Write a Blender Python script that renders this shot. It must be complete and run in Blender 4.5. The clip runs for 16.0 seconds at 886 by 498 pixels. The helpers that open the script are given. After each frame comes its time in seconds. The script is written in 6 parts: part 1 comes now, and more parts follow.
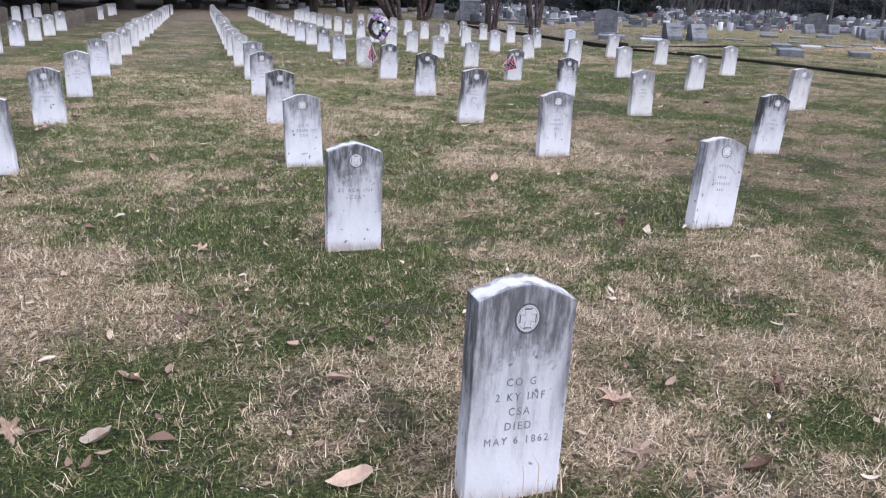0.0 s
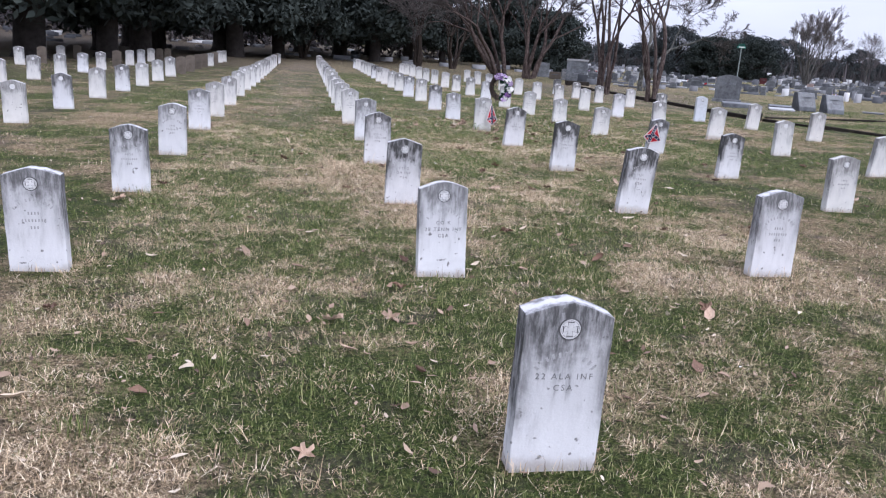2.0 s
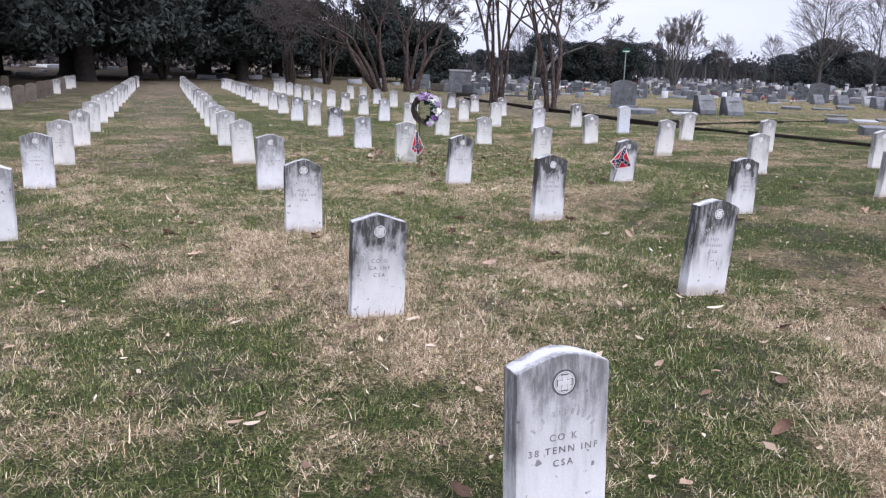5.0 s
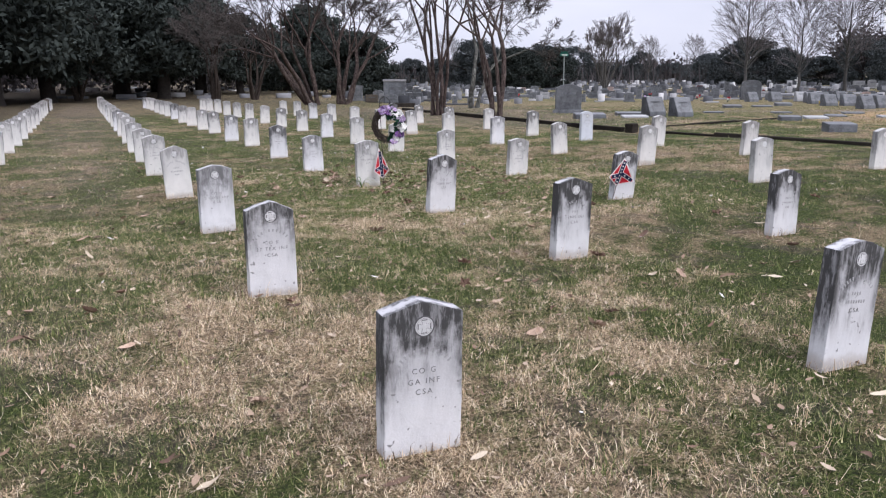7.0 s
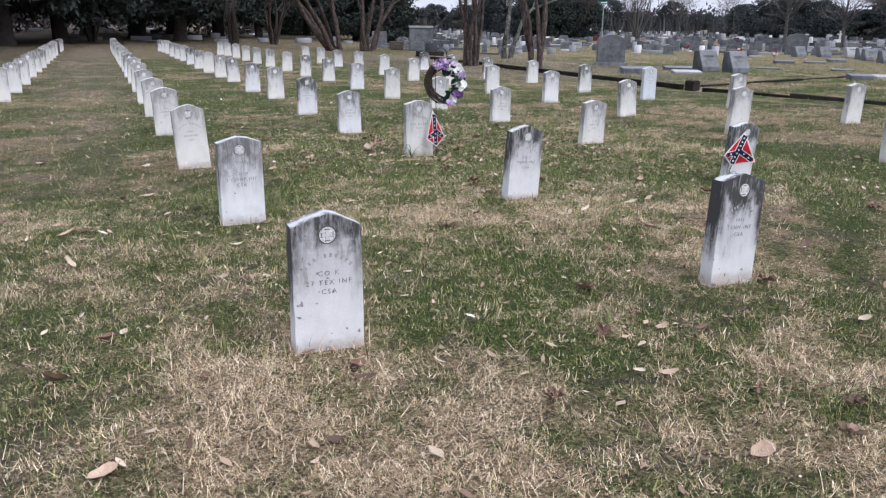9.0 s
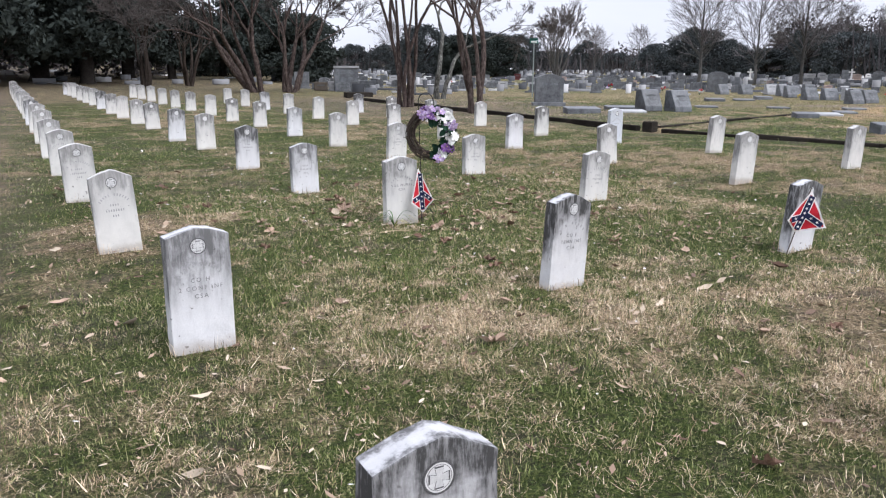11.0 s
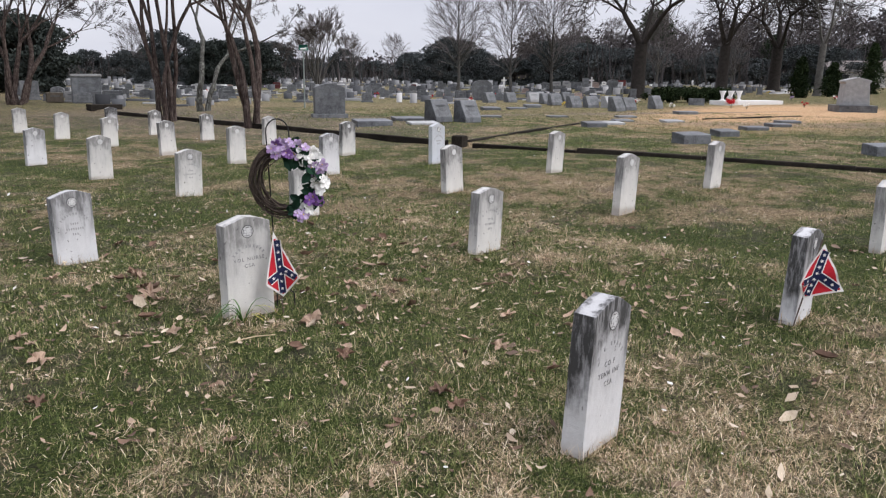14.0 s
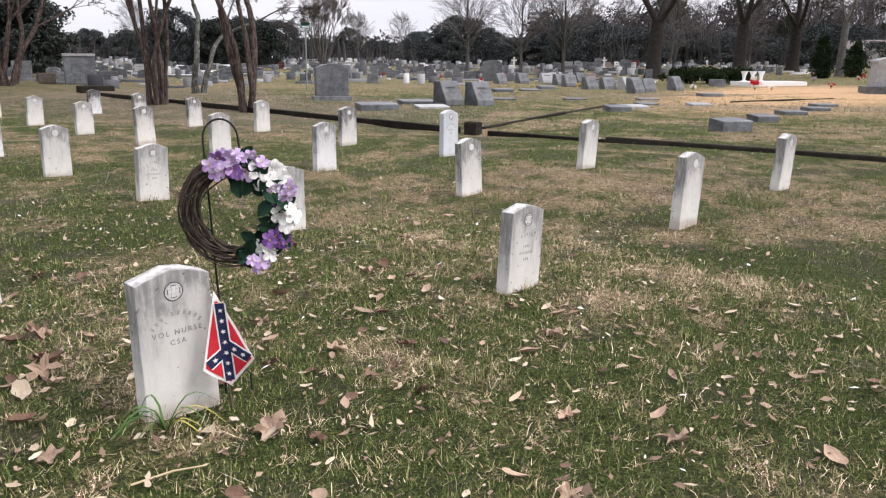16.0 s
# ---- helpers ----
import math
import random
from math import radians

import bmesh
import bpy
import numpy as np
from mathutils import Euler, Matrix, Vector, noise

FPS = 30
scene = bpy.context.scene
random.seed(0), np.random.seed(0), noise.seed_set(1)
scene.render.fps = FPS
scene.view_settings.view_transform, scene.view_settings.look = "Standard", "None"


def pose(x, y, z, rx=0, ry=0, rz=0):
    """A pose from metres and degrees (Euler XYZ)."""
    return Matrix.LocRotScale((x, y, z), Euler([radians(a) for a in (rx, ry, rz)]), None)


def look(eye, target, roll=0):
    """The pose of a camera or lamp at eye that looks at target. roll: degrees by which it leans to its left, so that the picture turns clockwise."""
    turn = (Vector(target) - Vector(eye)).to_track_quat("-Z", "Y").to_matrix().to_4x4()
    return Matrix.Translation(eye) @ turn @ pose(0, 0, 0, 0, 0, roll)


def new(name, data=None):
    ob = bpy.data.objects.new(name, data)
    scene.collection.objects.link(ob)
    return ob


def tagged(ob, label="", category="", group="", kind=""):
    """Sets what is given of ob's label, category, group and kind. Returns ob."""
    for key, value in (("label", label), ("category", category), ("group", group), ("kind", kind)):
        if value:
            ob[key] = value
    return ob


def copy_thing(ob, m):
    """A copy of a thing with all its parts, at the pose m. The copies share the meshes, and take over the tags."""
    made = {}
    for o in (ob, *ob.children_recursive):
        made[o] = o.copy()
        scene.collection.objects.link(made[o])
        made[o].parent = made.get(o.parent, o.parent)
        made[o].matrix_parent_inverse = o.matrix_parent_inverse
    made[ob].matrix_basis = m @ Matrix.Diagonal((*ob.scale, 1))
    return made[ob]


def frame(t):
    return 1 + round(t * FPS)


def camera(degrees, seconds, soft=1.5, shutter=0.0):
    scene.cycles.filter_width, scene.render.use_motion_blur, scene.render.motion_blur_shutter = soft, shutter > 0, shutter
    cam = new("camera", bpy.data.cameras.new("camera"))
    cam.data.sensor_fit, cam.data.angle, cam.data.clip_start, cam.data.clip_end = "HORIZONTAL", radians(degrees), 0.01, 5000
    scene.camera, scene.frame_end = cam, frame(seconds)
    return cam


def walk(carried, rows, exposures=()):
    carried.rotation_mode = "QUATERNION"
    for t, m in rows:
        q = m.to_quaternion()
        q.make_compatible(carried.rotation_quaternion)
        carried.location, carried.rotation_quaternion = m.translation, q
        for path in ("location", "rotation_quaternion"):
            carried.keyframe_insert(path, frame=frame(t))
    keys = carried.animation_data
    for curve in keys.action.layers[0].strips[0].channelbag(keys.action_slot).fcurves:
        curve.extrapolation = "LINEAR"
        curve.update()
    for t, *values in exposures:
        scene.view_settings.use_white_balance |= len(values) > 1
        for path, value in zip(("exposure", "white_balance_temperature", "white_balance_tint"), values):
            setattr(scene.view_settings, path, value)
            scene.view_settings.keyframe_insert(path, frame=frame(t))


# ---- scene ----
cam = camera(58.3, 16.0, 1.2)
PATH = [
    (0, (-0.83, 0.125, 1.487), (-0.284, 1.954, 0.888), 2.0),
    (0.5, (-0.856, 0.673, 1.466), (-0.388, 2.534, 0.902), 2.2),
    (1, (-0.87, 1.179, 1.473), (-0.467, 3.059, 0.921), 2.4),
    (1.5, (-0.865, 1.695, 1.498), (-0.54, 3.599, 0.98), 3.8),
    (2, (-0.943, 2.203, 1.477), (-0.599, 4.114, 0.995), 4.0),
    (2.5, (-0.97, 2.741, 1.467), (-0.571, 4.632, 0.953), 2.7),
    (3, (-0.972, 3.265, 1.495), (-0.556, 5.152, 0.979), 0.9),
    (3.5, (-1.068, 3.769, 1.481), (-0.53, 5.631, 0.985), 2.8),
    (4, (-1.096, 4.315, 1.467), (-0.567, 6.179, 0.974), 0.5),
    (4.5, (-1.132, 4.77, 1.521), (-0.604, 6.636, 1.033), 0.8),
    (4.7, (-1.165, 4.971, 1.497), (-0.598, 6.835, 1.044), 1.2),
    (6.8, (-1.202, 6.793, 1.483), (-0.377, 8.563, 1.052), 0.7),
    (7, (-1.146, 7.029, 1.475), (-0.353, 8.818, 1.061), -0.2),
    (7.5, (-1.073, 7.469, 1.488), (-0.323, 9.265, 1.027), 0.2),
    (8, (-1.035, 7.965, 1.489), (-0.098, 9.675, 1.044), 1.8),
    (8.5, (-0.945, 8.491, 1.473), (-0.051, 10.206, 0.967), 1.2),
    (9, (-0.922, 8.986, 1.487), (-0.174, 10.762, 0.95), 0.9),
    (9.2, (-0.938, 9.23, 1.474), (-0.096, 10.979, 0.99), -0.0),
    (11.3, (-0.798, 11.256, 1.499), (0.153, 12.957, 1.052), 0.1),
    (11.5, (-0.718, 11.476, 1.514), (0.217, 13.183, 1.051), -1.1),
    (12, (-0.717, 11.843, 1.532), (0.204, 13.555, 1.062), 0.8),
    (12.5, (-0.672, 12.299, 1.553), (0.426, 13.916, 1.127), 1.3),
    (13, (-0.508, 12.764, 1.518), (0.617, 14.365, 1.107), -1.4),
    (13.5, (-0.399, 13.145, 1.526), (0.744, 14.736, 1.125), -0.8),
    (14, (-0.242, 13.54, 1.524), (1.169, 14.894, 1.105), 0.6),
    (14.5, (0.088, 13.897, 1.501), (1.548, 15.193, 1.068), -0.8),
    (15, (0.366, 14.16, 1.515), (1.827, 15.445, 1.052), 1.4),
    (15.5, (0.649, 14.538, 1.53), (2.172, 15.76, 1.096), 2.4),
    (16, (0.992, 14.851, 1.52), (2.383, 16.21, 1.054), 0.6),
]
walk(cam, [(t, look(eye, target, roll)) for t, eye, target, roll in PATH],
     [(0, 0.42, 5650, 17), (3.5, 0.38, 5750, 17), (4.5, 0.47, 5800, 17), (7, 0.31, 6050, 16), (7.5, 0.36, 6070, 15.5), (8, 0.26, 6100, 15), (9, 0.34, 5900, 13), (11.5, 0.50, 6150, 12), (12, 0.48, 6200, 12), (12.5, 0.41, 6230, 12), (13.4, 0.38, 6250, 12), (14, 0.17, 6350, 12), (14.6, 0.30, 6400, 12), (15.5, 0.38, 6500, 13), (16, 0.50, 6550, 13)])


# ---- world, sky and sun: a bright overcast winter day ----
world = bpy.data.worlds.new("overcast_sky")
scene.world = world
world.use_nodes = True
wn, wl = world.node_tree.nodes, world.node_tree.links
wn.clear()
w_out = wn.new("ShaderNodeOutputWorld")
w_bg = wn.new("ShaderNodeBackground")
w_sky = wn.new("ShaderNodeTexSky")
w_sky.sky_type, w_sky.sun_disc = "NISHITA", False
w_sky.sun_elevation, w_sky.sun_rotation = radians(48), radians(150)
w_sky.air_density, w_sky.dust_density, w_sky.ozone_density = 1.0, 6.0, 1.0
w_hsv = wn.new("ShaderNodeHueSaturation")
w_hsv.inputs["Saturation"].default_value = 0.25
w_tc = wn.new("ShaderNodeTexCoord")
w_map = wn.new("ShaderNodeMapping")
w_map.inputs["Scale"].default_value = (1.0, 1.0, 3.5)
w_noise = wn.new("ShaderNodeTexNoise")
w_noise.inputs["Scale"].default_value, w_noise.inputs["Detail"].default_value = 2.2, 5.0
w_ramp = wn.new("ShaderNodeValToRGB")
w_ramp.color_ramp.elements[0].position, w_ramp.color_ramp.elements[0].color = 0.3, (7.0, 7.2, 8.1, 1)
w_ramp.color_ramp.elements[1].position, w_ramp.color_ramp.elements[1].color = 0.7, (9.3, 9.4, 10.0, 1)
w_mix = wn.new("ShaderNodeMixRGB")
w_mix.inputs["Fac"].default_value = 0.8
w_bg.inputs["Strength"].default_value = 0.14
wl.new(w_sky.outputs[0], w_hsv.inputs["Color"])
wl.new(w_tc.outputs["Generated"], w_map.inputs[0])
wl.new(w_map.outputs[0], w_noise.inputs["Vector"])
wl.new(w_noise.outputs["Fac"], w_ramp.inputs[0])
wl.new(w_hsv.outputs[0], w_mix.inputs[1])
wl.new(w_ramp.outputs[0], w_mix.inputs[2])
# an overcast sky is dimmer towards the horizon
w_sep = wn.new("ShaderNodeSeparateXYZ")
w_up = wn.new("ShaderNodeMapRange")
for w_key, w_val in (("From Min", 0.0), ("From Max", 1.0), ("To Min", 0.66), ("To Max", 1.2)):
    w_up.inputs[w_key].default_value = w_val
w_mul = wn.new("ShaderNodeMixRGB")
w_mul.blend_type = "MULTIPLY"
w_mul.inputs["Fac"].default_value = 1.0
wl.new(w_tc.outputs["Generated"], w_sep.inputs[0])
wl.new(w_sep.outputs[2], w_up.inputs["Value"])
wl.new(w_mix.outputs[0], w_mul.inputs[1])
wl.new(w_up.outputs[0], w_mul.inputs[2])
wl.new(w_mul.outputs[0], w_bg.inputs["Color"])
wl.new(w_bg.outputs[0], w_out.inputs[0])

sun = new("sun", bpy.data.lights.new("sun", "SUN"))
sun.data.energy, sun.data.angle, sun.data.color = 1.5, radians(25), (1.0, 0.97, 0.93)
sun.matrix_world = look((0, 0, 30), (-13, 23, 0))


# ---- materials ----
def material(name):
    m = bpy.data.materials.new(name)
    m.use_nodes = True
    nodes, links = m.node_tree.nodes, m.node_tree.links
    return m, nodes, links, nodes["Principled BSDF"]


def noise_node(nodes, links, vec, scale, detail=4.0, rough=0.55):
    n = nodes.new("ShaderNodeTexNoise")
    n.inputs["Scale"].default_value, n.inputs["Detail"].default_value, n.inputs["Roughness"].default_value = scale, detail, rough
    links.new(vec, n.inputs["Vector"])
    return n.outputs["Fac"]


def ramp(nodes, links, fac, stops):
    r = nodes.new("ShaderNodeValToRGB")
    while len(r.color_ramp.elements) < len(stops):
        r.color_ramp.elements.new(0.5)
    for e, (p, c) in zip(r.color_ramp.elements, stops):
        e.position, e.color = p, (*c, 1)
    links.new(fac, r.inputs[0])
    return r.outputs[0]


def math_node(nodes, links, op, a, b=None, c=None, clamp=False):
    n = nodes.new("ShaderNodeMath")
    n.operation, n.use_clamp = op, clamp
    for k, v in enumerate((a, b, c)):
        if v is None:
            continue
        if isinstance(v, (int, float)):
            n.inputs[k].default_value = v
        else:
            links.new(v, n.inputs[k])
    return n.outputs[0]


def step_node(nodes, links, v, lo, hi, out0=0.0, out1=1.0):
    n = nodes.new("ShaderNodeMapRange")
    n.interpolation_type = "SMOOTHSTEP"
    for k, x in zip(("From Min", "From Max", "To Min", "To Max"), (lo, hi, out0, out1)):
        n.inputs[k].default_value = x
    links.new(v, n.inputs["Value"])
    return n.outputs[0]


def mix(nodes, links, fac, a, b, mode="MIX"):
    n = nodes.new("ShaderNodeMixRGB")
    n.blend_type = mode
    for k, v in enumerate((fac, a, b)):
        if isinstance(v, (int, float)):
            n.inputs[k].default_value = v
        elif isinstance(v, tuple):
            n.inputs[k].default_value = (*v, 1)
        else:
            links.new(v, n.inputs[k])
    return n.outputs[0]


def bump(nodes, links, bsdf, height, strength, distance):
    n = nodes.new("ShaderNodeBump")
    n.inputs["Strength"].default_value, n.inputs["Distance"].default_value = strength, distance
    links.new(height, n.inputs["Height"])
    links.new(n.outputs[0], bsdf.inputs["Normal"])


def dull(bsdf, rough, spec=0.3):
    bsdf.inputs["Roughness"].default_value = rough
    bsdf.inputs["Specular IOR Level"].default_value = spec


def lawn_material():
    """Moss and short green turf, dry thatch where the sheet's "dry" value is high, and dark litter between."""
    m, n, l, b = material("turf_soil")
    pos = n.new("ShaderNodeNewGeometry").outputs["Position"]
    att = n.new("ShaderNodeAttribute")
    att.attribute_name = "dry"
    mid = noise_node(n, l, pos, 9.0, 6.0, 0.75)
    fine = noise_node(n, l, pos, 62.0, 6.0, 0.85)
    grit = noise_node(n, l, pos, 190.0, 4.0, 0.8)
    broad = noise_node(n, l, pos, 1.6, 6.0, 0.7)
    small = noise_node(n, l, pos, 27.0, 5.0, 0.7)
    mid = math_node(n, l, "ADD", math_node(n, l, "MULTIPLY", mid, 0.42), math_node(n, l, "MULTIPLY_ADD", small, 0.40, math_node(n, l, "MULTIPLY", broad, 0.18)))
    dry = step_node(n, l, math_node(n, l, "MULTIPLY_ADD", mid, 1.5, math_node(n, l, "SUBTRACT", math_node(n, l, "MULTIPLY", att.outputs["Fac"], 0.62), 0.59)), 0.28, 0.72)
    off = n.new("ShaderNodeVectorMath")
    off.inputs[1].default_value = (31.0, 17.0, 5.0)
    l.new(pos, off.inputs[0])
    litter = step_node(n, l, noise_node(n, l, off.outputs[0], 1.7, 5.0, 0.7), 0.50, 0.66)
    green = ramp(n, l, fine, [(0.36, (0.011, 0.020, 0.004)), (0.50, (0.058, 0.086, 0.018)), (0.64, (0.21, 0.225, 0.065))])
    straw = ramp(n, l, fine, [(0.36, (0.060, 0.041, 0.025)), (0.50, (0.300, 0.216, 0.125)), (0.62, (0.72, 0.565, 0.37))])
    dark = ramp(n, l, grit, [(0.30, (0.036, 0.028, 0.025)), (0.62, (0.150, 0.120, 0.106))])
    col = mix(n, l, dry, green, straw)
    col = mix(n, l, math_node(n, l, "MULTIPLY", litter, 0.55), col, dark)
    # random dark spots painted in as the shade of gaps between tufts
    gap_shade = step_node(n, l, noise_node(n, l, pos, 24.0, 4.0, 0.7), 0.38, 0.52, 0.62, 0.0)
    col = mix(n, l, gap_shade, col, (0.030, 0.028, 0.018))
    # bare sandy soil of a fresh grave, a worn lane between the plots, and leaf mould with painted canopy shade under
    # the oaks
    sand = ramp(n, l, fine, [(0.32, (0.40, 0.24, 0.125)), (0.5, (0.58, 0.37, 0.21)), (0.7, (0.70, 0.50, 0.32))])
    mould_and_shade = ramp(n, l, fine, [(0.32, (0.030, 0.023, 0.018)), (0.55, (0.085, 0.066, 0.050)), (0.7, (0.16, 0.125, 0.09))])
    lane = ramp(n, l, fine, [(0.32, (0.10, 0.078, 0.06)), (0.55, (0.24, 0.19, 0.15)), (0.7, (0.36, 0.30, 0.24))])
    for cx, cy, half, across, turn, tone, most in ((38.5, 28.6, 18.0, 6.0, 14, sand, 0.95), (29.6, 22.4, 9.0, 2.2, -47, lane, 0.6), (31.0, 32.5, 11.0, 1.0, 158, lane, 0.8), (14.6, 38.5, 7.0, 12.0, 0, lane, 0.6), (-26.0, 112.0, 62.0, 78.0, 0, mould_and_shade, 0.92), (-13.0, 48.0, 13.0, 34.0, 0, mould_and_shade, 0.6), (-1.35, 40.0, 1.3, 30.0, 0, lane, 0.35)):
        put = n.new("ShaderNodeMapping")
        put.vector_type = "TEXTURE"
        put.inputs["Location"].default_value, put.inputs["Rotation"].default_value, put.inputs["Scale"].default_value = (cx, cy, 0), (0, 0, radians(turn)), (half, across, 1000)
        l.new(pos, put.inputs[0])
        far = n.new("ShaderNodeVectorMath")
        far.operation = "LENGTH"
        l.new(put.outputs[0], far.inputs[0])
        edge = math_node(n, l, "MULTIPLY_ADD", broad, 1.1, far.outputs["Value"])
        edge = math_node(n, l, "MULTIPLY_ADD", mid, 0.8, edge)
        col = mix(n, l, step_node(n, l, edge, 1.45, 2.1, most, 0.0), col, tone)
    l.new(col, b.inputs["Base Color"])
    dull(b, 0.95, 0.15)
    h = math_node(n, l, "ADD", fine, math_node(n, l, "MULTIPLY", grit, 0.6))
    bump(n, l, b, h, 1.0, 0.04)
    return m


def blade_material(name, stops):
    m, n, l, b = material(name)
    rnd = n.new("ShaderNodeNewGeometry").outputs["Random Per Island"]
    l.new(ramp(n, l, rnd, stops), b.inputs["Base Color"])
    dull(b, 0.7, 0.25)
    return m


def marble_material(name="weathered_marble", tone=(0.715, 0.71, 0.72), amount=1.0):
    """White marble: black lichen and grey streaks that run down from the top, a paler foot, and side faces toned down
    for lichen and shade together.
    """
    m, n, l, b = material(name)
    obj = n.new("ShaderNodeTexCoord").outputs["Object"]
    info = n.new("ShaderNodeObjectInfo").outputs["Random"]
    shift = n.new("ShaderNodeCombineXYZ")
    for k, f in enumerate((91.0, 57.0, 23.0)):
        l.new(math_node(n, l, "MULTIPLY", info, f), shift.inputs[k])
    add = n.new("ShaderNodeVectorMath")
    l.new(obj, add.inputs[0])
    l.new(shift.outputs[0], add.inputs[1])
    vec = add.outputs[0]
    run = n.new("ShaderNodeMapping")
    run.inputs["Scale"].default_value = (13.0, 13.0, 2.6)
    l.new(vec, run.inputs[0])
    streak = noise_node(n, l, run.outputs[0], 1.0, 5.0, 0.65)
    cloud = noise_node(n, l, vec, 7.0, 5.0, 0.65)
    grain = noise_node(n, l, vec, 70.0, 4.0, 0.7)
    sep = n.new("ShaderNodeSeparateXYZ")
    l.new(obj, sep.inputs[0])
    both = math_node(n, l, "ADD", cloud, streak)
    tall = math_node(n, l, "MULTIPLY_ADD", both, 0.42, math_node(n, l, "SUBTRACT", sep.outputs[2], 0.42))
    tall = math_node(n, l, "MULTIPLY_ADD", info, 0.10, math_node(n, l, "SUBTRACT", tall, 0.05))
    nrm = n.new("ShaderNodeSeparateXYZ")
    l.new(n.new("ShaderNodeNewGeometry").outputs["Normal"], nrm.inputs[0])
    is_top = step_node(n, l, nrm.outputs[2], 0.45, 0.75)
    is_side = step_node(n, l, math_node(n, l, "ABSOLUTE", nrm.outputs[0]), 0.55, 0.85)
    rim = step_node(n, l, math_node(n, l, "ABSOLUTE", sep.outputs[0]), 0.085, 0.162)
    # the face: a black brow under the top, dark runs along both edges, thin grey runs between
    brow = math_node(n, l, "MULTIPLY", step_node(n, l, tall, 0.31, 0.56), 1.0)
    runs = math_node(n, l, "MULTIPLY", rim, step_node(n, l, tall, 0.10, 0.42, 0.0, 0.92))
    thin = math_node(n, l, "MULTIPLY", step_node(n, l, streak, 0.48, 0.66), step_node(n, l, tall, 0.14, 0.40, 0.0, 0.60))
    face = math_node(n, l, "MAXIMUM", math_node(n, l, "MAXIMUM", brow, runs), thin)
    # side faces darker by their normal: real lichen plus shade put into the colour
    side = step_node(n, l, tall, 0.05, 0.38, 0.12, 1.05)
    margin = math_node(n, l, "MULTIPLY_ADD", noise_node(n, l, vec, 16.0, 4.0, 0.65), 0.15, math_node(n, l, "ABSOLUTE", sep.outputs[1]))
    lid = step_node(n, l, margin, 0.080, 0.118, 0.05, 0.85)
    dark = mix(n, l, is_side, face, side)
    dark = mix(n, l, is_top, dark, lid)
    drip = n.new("ShaderNodeMapping")
    drip.inputs["Scale"].default_value = (38.0, 38.0, 7.0)
    l.new(vec, drip.inputs[0])
    blot = step_node(n, l, noise_node(n, l, drip.outputs[0], 1.0, 5.0, 0.7), 0.30, 0.60, 0.62, 1.08)
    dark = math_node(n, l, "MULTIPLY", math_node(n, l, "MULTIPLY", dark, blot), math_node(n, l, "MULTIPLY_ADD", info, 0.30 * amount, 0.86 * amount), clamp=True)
    white = ramp(n, l, cloud, [(0.25, tuple(0.84 * c for c in tone)), (0.6, tone), (0.85, tuple(min(0.85, 1.08 * c) for c in tone))])
    lichen_shade = ramp(n, l, dark, [(0.15, (0.30, 0.297, 0.302)), (0.55, (0.135, 0.133, 0.135)), (0.95, (0.055, 0.054, 0.054))])
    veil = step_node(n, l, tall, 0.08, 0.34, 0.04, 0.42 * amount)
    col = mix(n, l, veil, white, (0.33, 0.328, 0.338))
    col = mix(n, l, dark, col, lichen_shade)
    specks = math_node(n, l, "MULTIPLY", step_node(n, l, noise_node(n, l, vec, 26.0, 2.0, 0.5), 0.68, 0.74), 0.75)
    col = mix(n, l, specks, col, (0.10, 0.098, 0.095))
    damp = step_node(n, l, math_node(n, l, "MULTIPLY_ADD", cloud, 0.08, sep.outputs[2]), 0.035, 0.10, 0.5, 0.0)
    col = mix(n, l, damp, col, (0.30, 0.24, 0.185))
    l.new(col, b.inputs["Base Color"])
    dull(b, 0.82, 0.25)
    bump(n, l, b, math_node(n, l, "ADD", grain, cloud), 0.35, 0.006)
    return m


def rough_material(name, dark, light, scale=6.0, rough=0.85, lift=0.3, depth=0.01, spec=0.3, spread=0.25):
    """A mottled matt surface in two tones, varied a little from object to object."""
    m, n, l, b = material(name)
    obj = n.new("ShaderNodeTexCoord").outputs["Object"]
    info = n.new("ShaderNodeObjectInfo").outputs["Random"]
    big = noise_node(n, l, obj, scale, 4.0, 0.6)
    fine = noise_node(n, l, obj, scale * 9.0, 4.0, 0.7)
    mixd = math_node(n, l, "ADD", math_node(n, l, "MULTIPLY", big, 0.55), math_node(n, l, "MULTIPLY", fine, 0.45))
    col = ramp(n, l, mixd, [(0.3, dark), (0.7, light)])
    hsv = n.new("ShaderNodeHueSaturation")
    l.new(math_node(n, l, "MULTIPLY_ADD", info, 2.0 * spread, 1.0 - spread), hsv.inputs["Value"])
    l.new(col, hsv.inputs["Color"])
    l.new(hsv.outputs[0], b.inputs["Base Color"])
    dull(b, rough, spec)
    bump(n, l, b, mixd, lift, depth)
    return m


def leafy_material(name, dark, light, rough=0.6):
    m, n, l, b = material(name)
    rnd = n.new("ShaderNodeNewGeometry").outputs["Random Per Island"]
    info = n.new("ShaderNodeObjectInfo").outputs["Random"]
    col = ramp(n, l, rnd, [(0.0, dark), (1.0, light)])
    hsv = n.new("ShaderNodeHueSaturation")
    l.new(math_node(n, l, "MULTIPLY_ADD", info, 0.5, 0.75), hsv.inputs["Value"])
    l.new(col, hsv.inputs["Color"])
    l.new(hsv.outputs[0], b.inputs["Base Color"])
    dull(b, max(rough, 0.9), 0.06)
    return m


